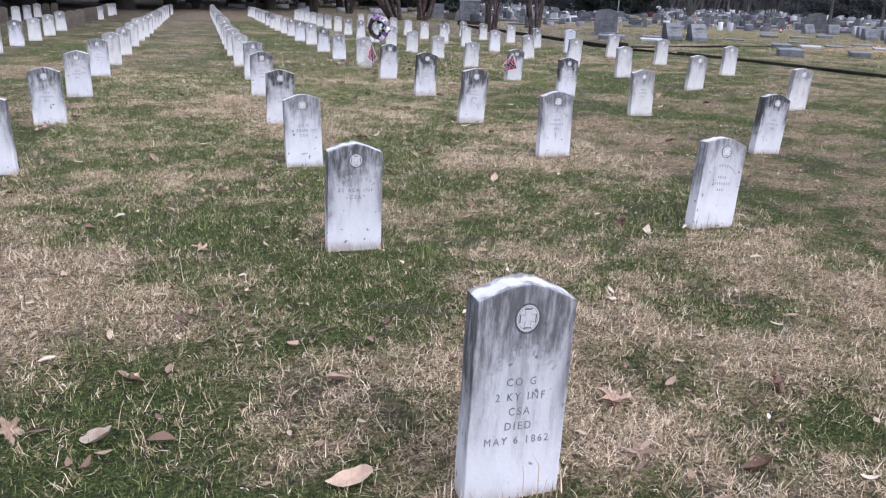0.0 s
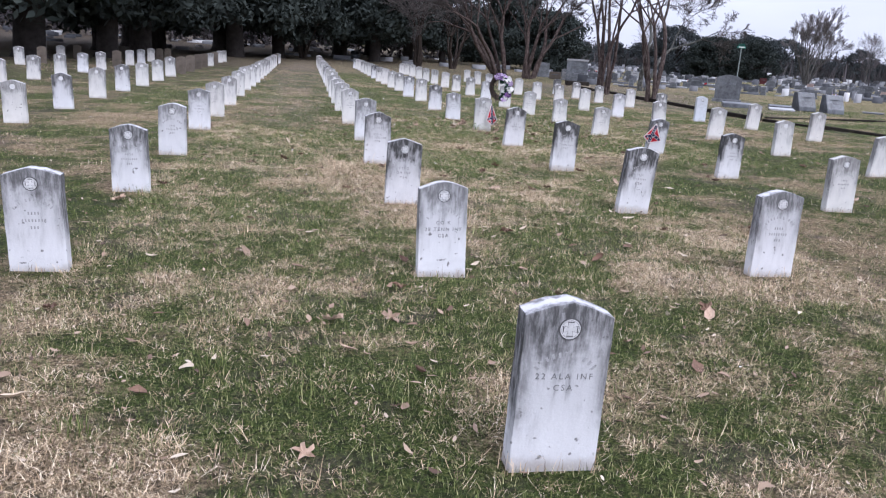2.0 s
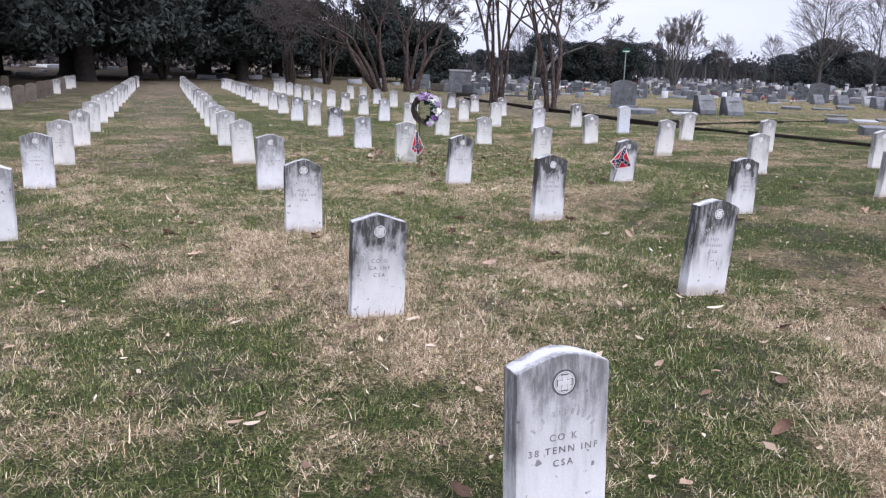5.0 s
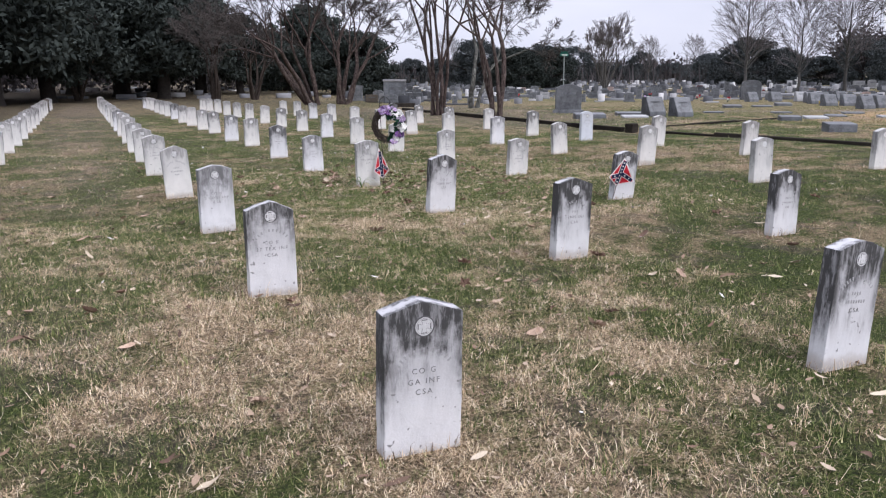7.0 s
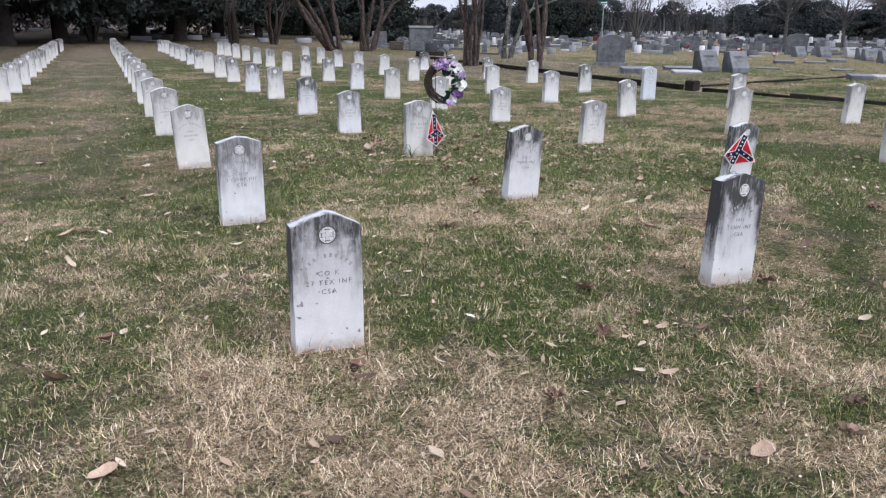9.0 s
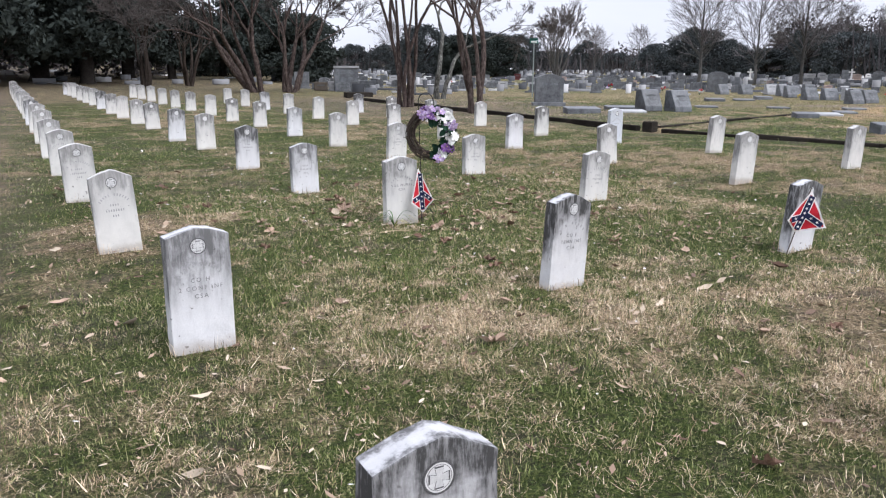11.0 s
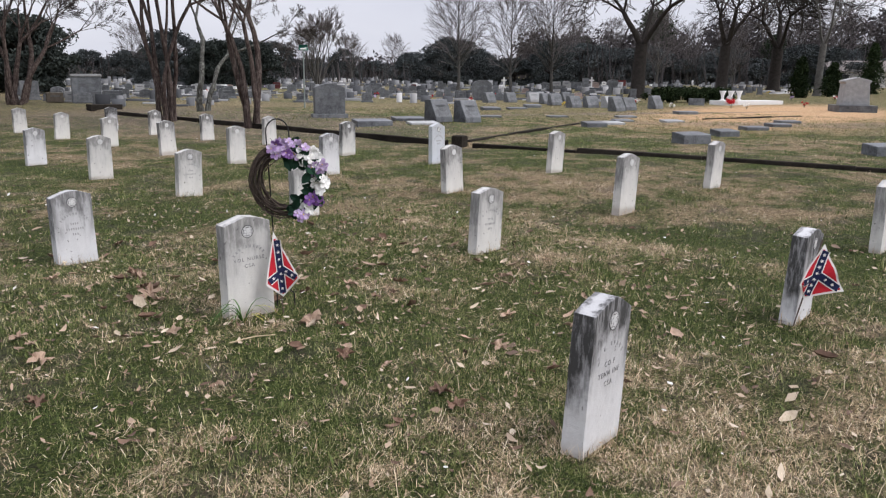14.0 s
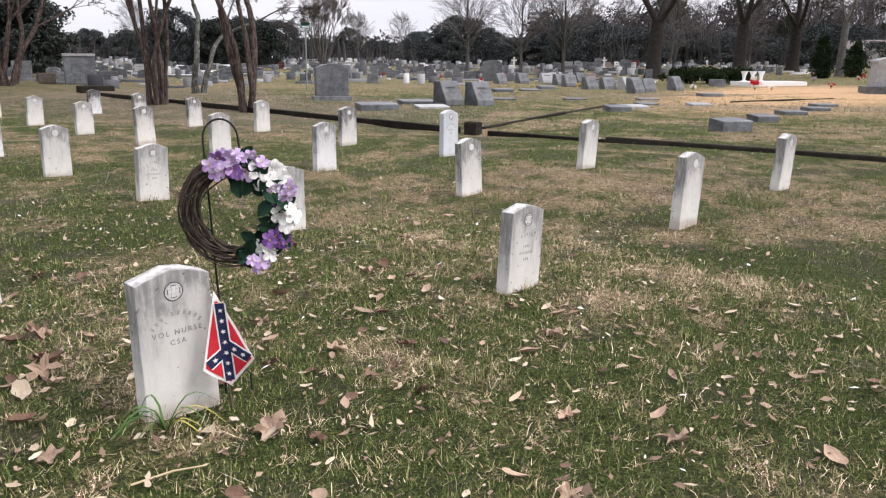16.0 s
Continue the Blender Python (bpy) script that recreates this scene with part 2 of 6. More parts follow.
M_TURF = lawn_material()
M_BLADE = blade_material("green_blades", [(0.0, (0.026, 0.044, 0.009)), (0.45, (0.095, 0.130, 0.032)), (0.78, (0.215, 0.250, 0.078)), (1.0, (0.50, 0.46, 0.24))])
M_STRAW = blade_material("straw_blades", [(0.0, (0.075, 0.050, 0.032)), (0.20, (0.25, 0.180, 0.128)), (0.40, (0.46, 0.325, 0.190)), (0.72, (0.74, 0.575, 0.375)), (1.0, (0.88, 0.76, 0.57))])
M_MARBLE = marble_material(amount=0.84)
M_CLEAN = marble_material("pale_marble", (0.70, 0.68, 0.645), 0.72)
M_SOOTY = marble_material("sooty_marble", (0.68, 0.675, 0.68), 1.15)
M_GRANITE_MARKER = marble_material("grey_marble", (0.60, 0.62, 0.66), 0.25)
# dark grey stands in for the shading inside engraved strokes
M_CUT = rough_material("cut_letter_shade", (0.10, 0.099, 0.10), (0.30, 0.297, 0.30), 30, 0.9, spread=0.1)
M_WORN = rough_material("worn_letters", (0.23, 0.228, 0.23), (0.42, 0.416, 0.42), 30, 0.9, spread=0.1)
M_LINE = rough_material("dark_cut_line", (0.05, 0.049, 0.05), (0.13, 0.127, 0.13), 30, 0.9, spread=0.1)
M_EMBLEM = rough_material("emblem_marble", (0.50, 0.497, 0.495), (0.68, 0.675, 0.67), 30, 0.85, spread=0.1)
M_KERB = rough_material("stained_concrete", (0.007, 0.006, 0.0052), (0.045, 0.038, 0.032), 3, 0.95, 0.5, 0.02, 0.06)
M_KERB_TOP = rough_material("kerb_cap_concrete", (0.012, 0.010, 0.009), (0.085, 0.073, 0.060), 4, 0.95, 0.5, 0.02, 0.06)
M_GREY = rough_material("grey_granite", (0.030, 0.033, 0.039), (0.215, 0.222, 0.232), 3.5, 0.6, 0.2)
M_GREYDARK = rough_material("dark_granite", (0.008, 0.009, 0.013), (0.21, 0.22, 0.235), 3.0, 0.42, 0.25)
M_PALE = rough_material("pale_granite", (0.20, 0.203, 0.21), (0.40, 0.40, 0.40), 5, 0.7, 0.2)
M_WHITE = rough_material("white_stone", (0.62, 0.61, 0.60), (0.80, 0.79, 0.78), 5, 0.7, 0.2, spread=0.06)
M_PINK = rough_material("pinkish_granite", (0.22, 0.16, 0.14), (0.42, 0.33, 0.29), 5, 0.6, 0.2)
M_BROWN = rough_material("brown_stone", (0.055, 0.045, 0.036), (0.15, 0.125, 0.10), 5, 0.9, 0.4)
M_MAROON = rough_material("maroon_granite", (0.06, 0.012, 0.014), (0.13, 0.03, 0.03), 6, 0.5)
M_BARK = rough_material("brown_bark", (0.018, 0.0145, 0.0125), (0.078, 0.061, 0.051), 5, 0.95, 0.8, 0.03, 0.1)
M_BARKGREY = rough_material("grey_bark", (0.045, 0.043, 0.040), (0.165, 0.158, 0.145), 5, 0.95, 0.7, 0.03, 0.1)
M_BARKDARK = rough_material("dark_bark", (0.018, 0.016, 0.015), (0.060, 0.052, 0.047), 4, 0.95, 0.8, 0.03, 0.1)
M_TWIGPALE = rough_material("pale_twig_bark", (0.085, 0.075, 0.073), (0.20, 0.18, 0.176), 4, 0.95, 0.2, 0.01, 0.1)


def streaked_bark(name, dark, mid, light):
    """Bark of narrow upright plates and peeling pale strips."""
    m, n, l, b = material(name)
    mp = n.new("ShaderNodeMapping")
    mp.inputs["Scale"].default_value = (1.0, 1.0, 0.13)
    obj = n.new("ShaderNodeTexCoord").outputs["Object"]
    l.new(obj, mp.inputs[0])
    plates = noise_node(n, l, mp.outputs[0], 26.0, 5.0, 0.75)
    blots = noise_node(n, l, obj, 5.0, 4.0, 0.6)
    mixd = math_node(n, l, "ADD", math_node(n, l, "MULTIPLY", plates, 0.7), math_node(n, l, "MULTIPLY", blots, 0.3))
    l.new(ramp(n, l, mixd, [(0.36, dark), (0.5, mid), (0.66, light)]), b.inputs["Base Color"])
    dull(b, 0.95, 0.1)
    bump(n, l, b, mixd, 0.9, 0.03)
    return m


M_MYRTLE = streaked_bark("crape_myrtle_bark", (0.018, 0.013, 0.012), (0.068, 0.050, 0.044), (0.20, 0.165, 0.15))
M_LICHEN = streaked_bark("lichened_bark", (0.020, 0.019, 0.017), (0.085, 0.083, 0.075), (0.30, 0.31, 0.28))
M_TWIG = rough_material("twig_bark", (0.034, 0.029, 0.027), (0.098, 0.085, 0.078), 4, 0.95, 0.2, 0.01, 0.1)
# air haze is put into both evergreen leaf tones, more so far off
M_LEAF_HAZED = leafy_material("hazed_far_leaves", (0.056, 0.064, 0.066), (0.078, 0.088, 0.089))
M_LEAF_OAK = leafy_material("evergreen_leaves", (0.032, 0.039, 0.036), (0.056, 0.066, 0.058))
M_LEAF_PINE = leafy_material("pine_needles", (0.016, 0.026, 0.016), (0.052, 0.070, 0.040))
M_BRUSH = leafy_material("winter_brush", (0.046, 0.042, 0.044), (0.105, 0.094, 0.094), 0.9)
M_HEDGE = leafy_material("hedge_leaves", (0.010, 0.018, 0.008), (0.036, 0.052, 0.022))
M_DEADLEAF = [rough_material("tan_dead_leaf", (0.27, 0.18, 0.125), (0.50, 0.37, 0.275), 18, 0.8, 0.5, 0.004),
              rough_material("pale_dead_leaf", (0.34, 0.27, 0.19), (0.56, 0.47, 0.36), 18, 0.8, 0.5, 0.004),
              rough_material("brown_dead_leaf", (0.085, 0.050, 0.036), (0.23, 0.14, 0.095), 18, 0.8, 0.5, 0.004)]
M_STEM = rough_material("straw_stem", (0.34, 0.26, 0.15), (0.56, 0.46, 0.30), 30, 0.8)
M_IRON = rough_material("black_iron", (0.008, 0.008, 0.008), (0.022, 0.021, 0.02), 30, 0.5, 0.2)
M_VINE = rough_material("grapevine", (0.008, 0.006, 0.005), (0.115, 0.085, 0.068), 26, 0.85, 0.6, 0.004)
M_VIOLET = leafy_material("deep_violet_petals", (0.10, 0.035, 0.17), (0.34, 0.19, 0.46))
M_PURPLE = leafy_material("lilac_petals", (0.33, 0.20, 0.43), (0.72, 0.62, 0.77))
M_PETAL = leafy_material("white_petals", (0.66, 0.65, 0.62), (0.86, 0.85, 0.83))
M_SILKLEAF = leafy_material("dark_silk_leaves", (0.010, 0.030, 0.018), (0.035, 0.075, 0.050))
M_YELLOW = rough_material("yellow_petals", (0.55, 0.38, 0.04), (0.75, 0.60, 0.12), 20)
M_RED = rough_material("red_cloth", (0.42, 0.018, 0.030), (0.58, 0.035, 0.048), 60, 0.85, 0.2, 0.002, 0.1, 0.05)
M_BLUE = rough_material("navy_cloth", (0.012, 0.016, 0.05), (0.03, 0.035, 0.085), 60, 0.85, 0.2, 0.002, 0.1, 0.05)
M_CLOTHWHITE = rough_material("white_cloth", (0.70, 0.66, 0.64), (0.82, 0.79, 0.77), 60, 0.85, 0.2, 0.002, 0.1, 0.05)
M_STICK = rough_material("thin_wood", (0.06, 0.045, 0.035), (0.13, 0.10, 0.08), 40, 0.8)
M_STRAP = leafy_material("bulb_leaves", (0.05, 0.11, 0.03), (0.16, 0.26, 0.09))
M_STRAPDRY = leafy_material("yellowing_bulb_leaves", (0.42, 0.40, 0.08), (0.60, 0.56, 0.20))
M_SIGN = rough_material("green_sign", (0.01, 0.09, 0.065), (0.02, 0.13, 0.095), 8, 0.5)
M_POST = rough_material("galvanised_post", (0.16, 0.19, 0.18), (0.27, 0.30, 0.29), 12, 0.5)
M_ROOF = rough_material("grey_roof", (0.10, 0.09, 0.085), (0.20, 0.18, 0.17), 2, 0.9)


# ---- building helpers ----
def finish(bm, name, mat):
    me = bpy.data.meshes.new(name)
    bm.normal_update()
    bm.to_mesh(me)
    bm.free()
    me.materials.append(mat)
    return me


def part(name, bm, mat, parent, label="", at=None):
    ob = new(name, bm if isinstance(bm, bpy.types.Mesh) else finish(bm, name, mat))
    ob.parent = parent
    if at is not None:
        ob.matrix_basis = at
    if label:
        ob["label"] = label
    return ob


def thing(name, m, label, category, group="", data=None):
    ob = new(name, data)
    ob.matrix_basis = m
    return tagged(ob, label, category, group)


def soft_edges(bm, off, seg=2):
    bmesh.ops.bevel(bm, geom=list(bm.edges), offset=off, segments=seg, profile=0.6, affect="EDGES")


def prism(outline, y0, y1, bm=None):
    """A solid from an outline in x and z, between two depths in y."""
    bm = bm or bmesh.new()
    front = [bm.verts.new((x, y0, z)) for x, z in outline]
    back = [bm.verts.new((x, y1, z)) for x, z in outline]
    bm.faces.new(front)
    bm.faces.new(back[::-1])
    k = len(outline)
    for i in range(k):
        bm.faces.new((front[i], back[i], back[(i + 1) % k], front[(i + 1) % k]))
    bmesh.ops.recalc_face_normals(bm, faces=bm.faces)
    return bm


def box(x0, x1, y0, y1, z0, z1, bm=None):
    return prism([(x0, z0), (x1, z0), (x1, z1), (x0, z1)], y0, y1, bm)


def tube(pts, radii, sides=6, bm=None):
    bm = bm or bmesh.new()
    rings = []
    for i, p in enumerate(pts):
        d = (Vector(pts[min(i + 1, len(pts) - 1)]) - Vector(pts[max(i - 1, 0)])).normalized()
        u = d.cross(Vector((0.31, 0.17, 0.93)))
        u = (u if u.length > 0.05 else d.cross(Vector((1, 0, 0)))).normalized()
        v = d.cross(u)
        r = radii[i] if isinstance(radii, (list, tuple)) else radii
        rings.append([bm.verts.new(Vector(p) + r * (math.cos(a) * u + math.sin(a) * v)) for a in (2 * math.pi * k / sides for k in range(sides))])
    for a, b in zip(rings, rings[1:]):
        for k in range(sides):
            bm.faces.new((a[k], a[(k + 1) % sides], b[(k + 1) % sides], b[k]))
    for r in (rings[0][::-1], rings[-1]):
        bm.faces.new(r)
    return bm


def quick_mesh(name, verts, faces_flat, per_face, mat):
    """A mesh from arrays: faces that all have the same count of corners."""
    me = bpy.data.meshes.new(name)
    nf = len(faces_flat) // per_face
    me.vertices.add(len(verts))
    me.vertices.foreach_set("co", np.asarray(verts, dtype=np.float32).ravel())
    me.loops.add(len(faces_flat))
    me.loops.foreach_set("vertex_index", np.asarray(faces_flat, dtype=np.int32))
    me.polygons.add(nf)
    me.polygons.foreach_set("loop_start", np.arange(0, nf * per_face, per_face, dtype=np.int32))
    me.update(calc_edges=True)
    me.validate()
    me.materials.append(mat)
    return me


# ---- the ground ----
KERB_NEAR, KERB_CORNER, KERB_FAR = (15.1, 10.0), (13.2, 25.8), (13.9, 46.0)


def kerb_x(y):
    """The kerb's line in plan."""
    a = KERB_NEAR[0] + (KERB_CORNER[0] - KERB_NEAR[0]) * (y - KERB_NEAR[1]) / (KERB_CORNER[1] - KERB_NEAR[1])
    b = KERB_CORNER[0] + (KERB_FAR[0] - KERB_CORNER[0]) * (y - KERB_CORNER[1]) / (KERB_FAR[1] - KERB_CORNER[1])
    return np.where(y < KERB_CORNER[1], a, b)


def ground_z(x, y):
    """The lie of the land: shallow bumps, plots behind the kerb that lie a little higher, and a slow rise far off."""
    x, y = np.asarray(x, dtype=float), np.asarray(y, dtype=float)
    z = 0.012 * np.sin(1.3 * x + 0.7 * y) + 0.010 * np.sin(2.1 * y - 0.9 * x + 1.0) + 0.008 * np.sin(3.7 * x + 2.9 * y)
    s = np.clip((x - kerb_x(y) - 0.05) / 0.25, 0, 1)
    lift = np.where(y < 60, 1.0, np.clip((75 - y) / 15, 0, 1))
    far = np.maximum(0.0, np.hypot(x, y - 10.0) - 62.0)
    near = np.clip((x - 6.5) / 3.5, 0, 1)
    near = 0.09 * near * near * (3 - 2 * near) * np.clip((27 - y) / 7, 0, 1)
    s = s * s * (3 - 2 * s)
    return z + 0.10 * s * lift + near * (1 - s) + 0.017 * far


def gz(x, y):
    return float(ground_z(x, y))


def axis(lo, hi, fine):
    near = list(np.arange(lo, hi + 0.01, fine))
    out = [hi + (1.35 ** k) * 1.0 for k in range(1, 22)]
    inn = [lo - (1.35 ** k) * 1.0 for k in range(21, 0, -1)]
    return np.array(inn + near + out)


TABLE = np.random.default_rng(77).random((256, 256))


def value_noise(x, y, scale):
    """Smooth noise in the plane, 0 to 1."""
    x, y = np.asarray(x) * scale + 100.0, np.asarray(y) * scale + 100.0
    i, j = np.floor(x).astype(int), np.floor(y).astype(int)
    u, v = x - i, y - j
    u, v = u * u * (3 - 2 * u), v * v * (3 - 2 * v)
    t = lambda a, b: TABLE[a % 256, b % 256]
    return (t(i, j) * (1 - u) + t(i + 1, j) * u) * (1 - v) + (t(i, j + 1) * (1 - u) + t(i + 1, j + 1) * u) * v


# larger bald straw patches (+) and mossy green ones (-): x, y, radius, strength
PATCHES = ((0.9, 13.9, 0.7, -0.3), (2.2, 13.8, 0.7, -0.3), (1.3, 5.4, 0.6, 0.45), (-1.4, 10.7, 0.6, 0.4), (-1.5, 4.3, 0.6, 0.3), (0.9, 9.6, 0.6, 0.3), (-1.1, 11.8, 1.0, 0.5), (0.1, 11.3, 0.9, 0.4), (-1.7, 5.2, 0.8, 0.35), (-1.6, 3.9, 0.7, 0.4), (1.5, 15.3, 0.7, 0.3), (9.4, 20.0, 1.2, 0.4), (8.6, 17.3, 0.8, 0.35),
           (0.0, 8.8, 0.6, 0.35), (-1.1, 5.7, 0.6, -0.45), (-0.8, 5.2, 0.7, -0.45), (-0.6, 8.9, 0.35, -0.35), (1.5, 8.6, 0.8, -0.3), (0.8, 13.6, 1.1, -0.35), (0.8, 12.5, 0.6, -0.3),
           (-1.1, 2.9, 0.6, -0.4), (1.1, 6.3, 0.9, -0.3), (3.6, 17.2, 1.6, -0.3), (5.2, 16.6, 1.2, -0.25), (-0.2, 16.2, 0.9, -0.3))


def dryness(x, y):
    x, y = np.asarray(x, dtype=float), np.asarray(y, dtype=float)
    d = 0.27 * value_noise(x, y, 0.7) + 0.26 * value_noise(x + 9, y + 4, 1.9) + 0.24 * value_noise(x + 3, y + 31, 4.3) + 0.23 * value_noise(x + 5, y + 17, 8.7)
    d = 0.44 + (d - 0.5) * 2.2
    for px, py, r, k in PATCHES:
        d = d + 0.62 * k * np.exp(-((x - px) ** 2 + (y - py) ** 2) / (r * r))
    d = d - 0.05 * np.clip((x - 3.5) / 1.5, 0, 1) * np.clip((y - 12) / 3, 0, 1)
    d = d + 0.05 * np.clip((x - 6.0) / 3.0, 0, 1)
    off = np.clip(np.maximum(x - 22.0, y - 44.0) / 3.0, 0, 1)
    d = d * (1 - off) + (0.53 + 0.25 * (value_noise(x, y, 0.13) - 0.5)) * off
    return np.clip(d, 0, 1)


def build_ground():
    xs, ys = axis(-14, 24, 0.16), axis(-4, 46, 0.16)
    gx, gy = np.meshgrid(xs, ys)
    v = np.stack([gx.ravel(), gy.ravel(), ground_z(gx, gy).ravel()], axis=1)
    nx, ny = len(xs), len(ys)
    i, j = np.meshgrid(np.arange(nx - 1), np.arange(ny - 1))
    a = (j * nx + i).ravel()
    f = np.stack([a, a + 1, a + nx + 1, a + nx], axis=1).ravel()
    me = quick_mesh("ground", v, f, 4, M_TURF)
    me.polygons.foreach_set("use_smooth", np.ones(len(me.polygons), dtype=bool))
    att = me.attributes.new("dry", "FLOAT", "POINT")
    att.data.foreach_set("value", dryness(v[:, 0], v[:, 1]).astype(np.float32))
    return tagged(new("ground", me), "patchy winter turf, green moss and straw-coloured dry grass", "ground", kind="structure")


build_ground()


# ---- kerb round the raised family plots ----
def kerb_run(name, a, b, high, wide, piece, label):
    """Concrete kerb from a to b in lengths with open joints."""
    a, b = Vector((*a, 0)), Vector((*b, 0))
    d = b - a
    ang = math.degrees(math.atan2(d.y, d.x))
    k = max(1, round(d.length / piece))
    top = tagged(new(name), label, "kerb", kind="structure")
    top.matrix_basis = pose(a.x, a.y, 0, 0, 0, ang)
    rng = random.Random(len(name) + k)
    for i in range(k):
        s0, s1 = d.length * i / k + 0.006, d.length * (i + 1) / k - 0.006
        mid = a + d * ((i + 0.5) / k)
        sink = rng.uniform(-0.02, 0.015) + gz(mid.x - 0.4, mid.y) * (1 if name == "kerb_near" else 0)
        bm = box(s0, s1, -wide / 2 + rng.uniform(-0.008, 0.008), wide / 2, -0.12, high + sink)
        soft_edges(bm, 0.014)
        part("kerb_stone", bm, M_KERB, top)
        bm = box(s0 + 0.01, s1 - 0.01, -wide / 2 + 0.02, wide / 2 - 0.015, high + sink - 0.004, high + sink + 0.005)
        part("worn_cap", bm, M_KERB_TOP, top)


kerb_run("kerb_near", KERB_NEAR, (KERB_CORNER[0] + 0.04, KERB_CORNER[1] - 0.25), 0.075, 0.13, 2.6, "low black-stained concrete kerb along the grass")
kerb_run("kerb_far", (KERB_CORNER[0] - 0.02, KERB_CORNER[1] + 0.55), KERB_FAR, 0.115, 0.15, 2.8, "dark stained concrete retaining kerb of a raised plot")
kerb_run("kerb_back", (KERB_CORNER[0] + 0.4, KERB_CORNER[1] + 0.25), (24.2, 29.6), 0.14, 0.12, 2.7, "narrow dark kerb between two family plots")


def corner_post():
    post = thing("kerb_corner_post", pose(KERB_CORNER[0], KERB_CORNER[1] + 0.15, 0, 0, 0, 8), "blackened square concrete post at the kerb corner", "post")
    bm = box(-0.12, 0.12, -0.15, 0.15, -0.1, 0.25)
    soft_edges(bm, 0.02)
    part("shaft", bm, M_KERB, post)
    bm = box(-0.105, 0.105, -0.135, 0.135, 0.245, 0.262)
    soft_edges(bm, 0.008)
    part("cap", bm, M_KERB_TOP, post)


corner_post()
kerb_run("kerb_side", (28.6, 27.6), (35.2, 26.4), 0.15, 0.12, 2.2, "low dark kerb beside the sandy soil")


# ---- soldiers' headstones ----
HALF, THICK, SHOULDER, APEX = 0.165, 0.051, 0.595, 0.652


def slab_mesh(seed):
    rng = random.Random(seed)
    e = lambda s: rng.uniform(-s, s)
    out = [(-HALF + e(0.004), -0.16), (HALF + e(0.004), -0.16), (HALF + e(0.003), 0.12), (HALF + e(0.003), SHOULDER + e(0.012)), (0.062 + e(0.012), APEX - 0.016), (e(0.012), APEX - 0.004 + e(0.006)), (-0.062 + e(0.012), APEX - 0.016),
           (-HALF + e(0.003), SHOULDER + e(0.012)), (-HALF + e(0.003), 0.12)]
    bm = prism(out, -THICK, THICK)
    soft_edges(bm, 0.0055)
    for k in range(9):
        bmesh.ops.bisect_plane(bm, geom=bm.verts[:] + bm.edges[:] + bm.faces[:], plane_co=(0, 0, 0.02 + 0.068 * k), plane_no=(0, 0, 1))
    for x in (-0.09, -0.03, 0.03, 0.09):
        bmesh.ops.bisect_plane(bm, geom=bm.verts[:] + bm.edges[:] + bm.faces[:], plane_co=(x, 0, 0), plane_no=(1, 0, 0))
    for v in bm.verts:
        worn = 0.0028 * noise.noise_vector(v.co * 9 + Vector((seed, 0, 0))) + 0.0022 * noise.noise_vector(v.co * 31 + Vector((0, seed, 0)))
        v.co += Vector((worn.x, 0.35 * worn.y, worn.z))
    return finish(bm, "headstone", M_MARBLE)


def ring(r0, r1, y0, y1, k=28):
    bm = bmesh.new()
    rows = []
    for r, y in ((r1, y1), (r1, y0), (r0, y0), (r0, y1)):
        rows.append([bm.verts.new((r * math.cos(2 * math.pi * i / k), y, r * math.sin(2 * math.pi * i / k))) for i in range(k)])
    for a, b in zip(rows, rows[1:]):
        for i in range(k):
            bm.faces.new((a[i], a[(i + 1) % k], b[(i + 1) % k], b[i]))
    bmesh.ops.recalc_face_normals(bm, faces=bm.faces)
    return bm


def disc(r, y0, y1, k=28):
    return prism([(r * math.cos(2 * math.pi * i / k), r * math.sin(2 * math.pi * i / k)) for i in range(k)], y0, y1)


def arms(y0, y1):
    """A cross with flared arms."""
    out = []
    for i in range(4):
        a = i * math.pi / 2
        for r, da in ((0.0105, -math.pi / 4), (0.0275, -0.42), (0.0275, 0.42)):
            out.append((r * math.cos(a + da), r * math.sin(a + da)))
    return prism(out, y0, y1)


def arc_bars(words, y0, y1, radius=0.128, cz=0.318, tall=0.019, spread=1.95):
    """Plain bars on an arc in place of a name."""
    bm = bmesh.new()
    total = sum(words) + len(words) - 1
    a = math.pi / 2 + spread / 2
    for w in words:
        for _ in range(w):
            span = spread / total
            for u0, u1, r0, r1 in ((0.26, 0.64, 0, 1),):
                quad = []
                for r, t in ((r0, u0), (r0, u1), (r1, u1), (r1, u0)):
                    r, t = radius + r * tall, a - t * span
                    quad.append((r * math.cos(t), cz + r * math.sin(t)))
                prism(quad, y0, y1, bm)
            a -= span
        a -= spread / total
    return bm


LETTER = {}


def words_mesh(text, size):
    """Cut letters as a mesh, standing upright and facing the front."""
    if (text, size) not in LETTER:
        cu = bpy.data.curves.new("letters", "FONT")
        cu.body, cu.size, cu.extrude, cu.align_x, cu.space_character, cu.resolution_u = text, size, 0.0006, "CENTER", 1.38, 3
        cu.offset = 0.0
        ob = new("letters", cu)
        me = bpy.data.meshes.new_from_object(ob.evaluated_get(bpy.context.evaluated_depsgraph_get()))
        bpy.data.objects.remove(ob)
        me.transform(Matrix.Rotation(math.pi / 2, 4, "X"))
        me.materials.clear()
        me.materials.append(M_CUT)
        LETTER[(text, size)] = me
    return LETTER[(text, size)]


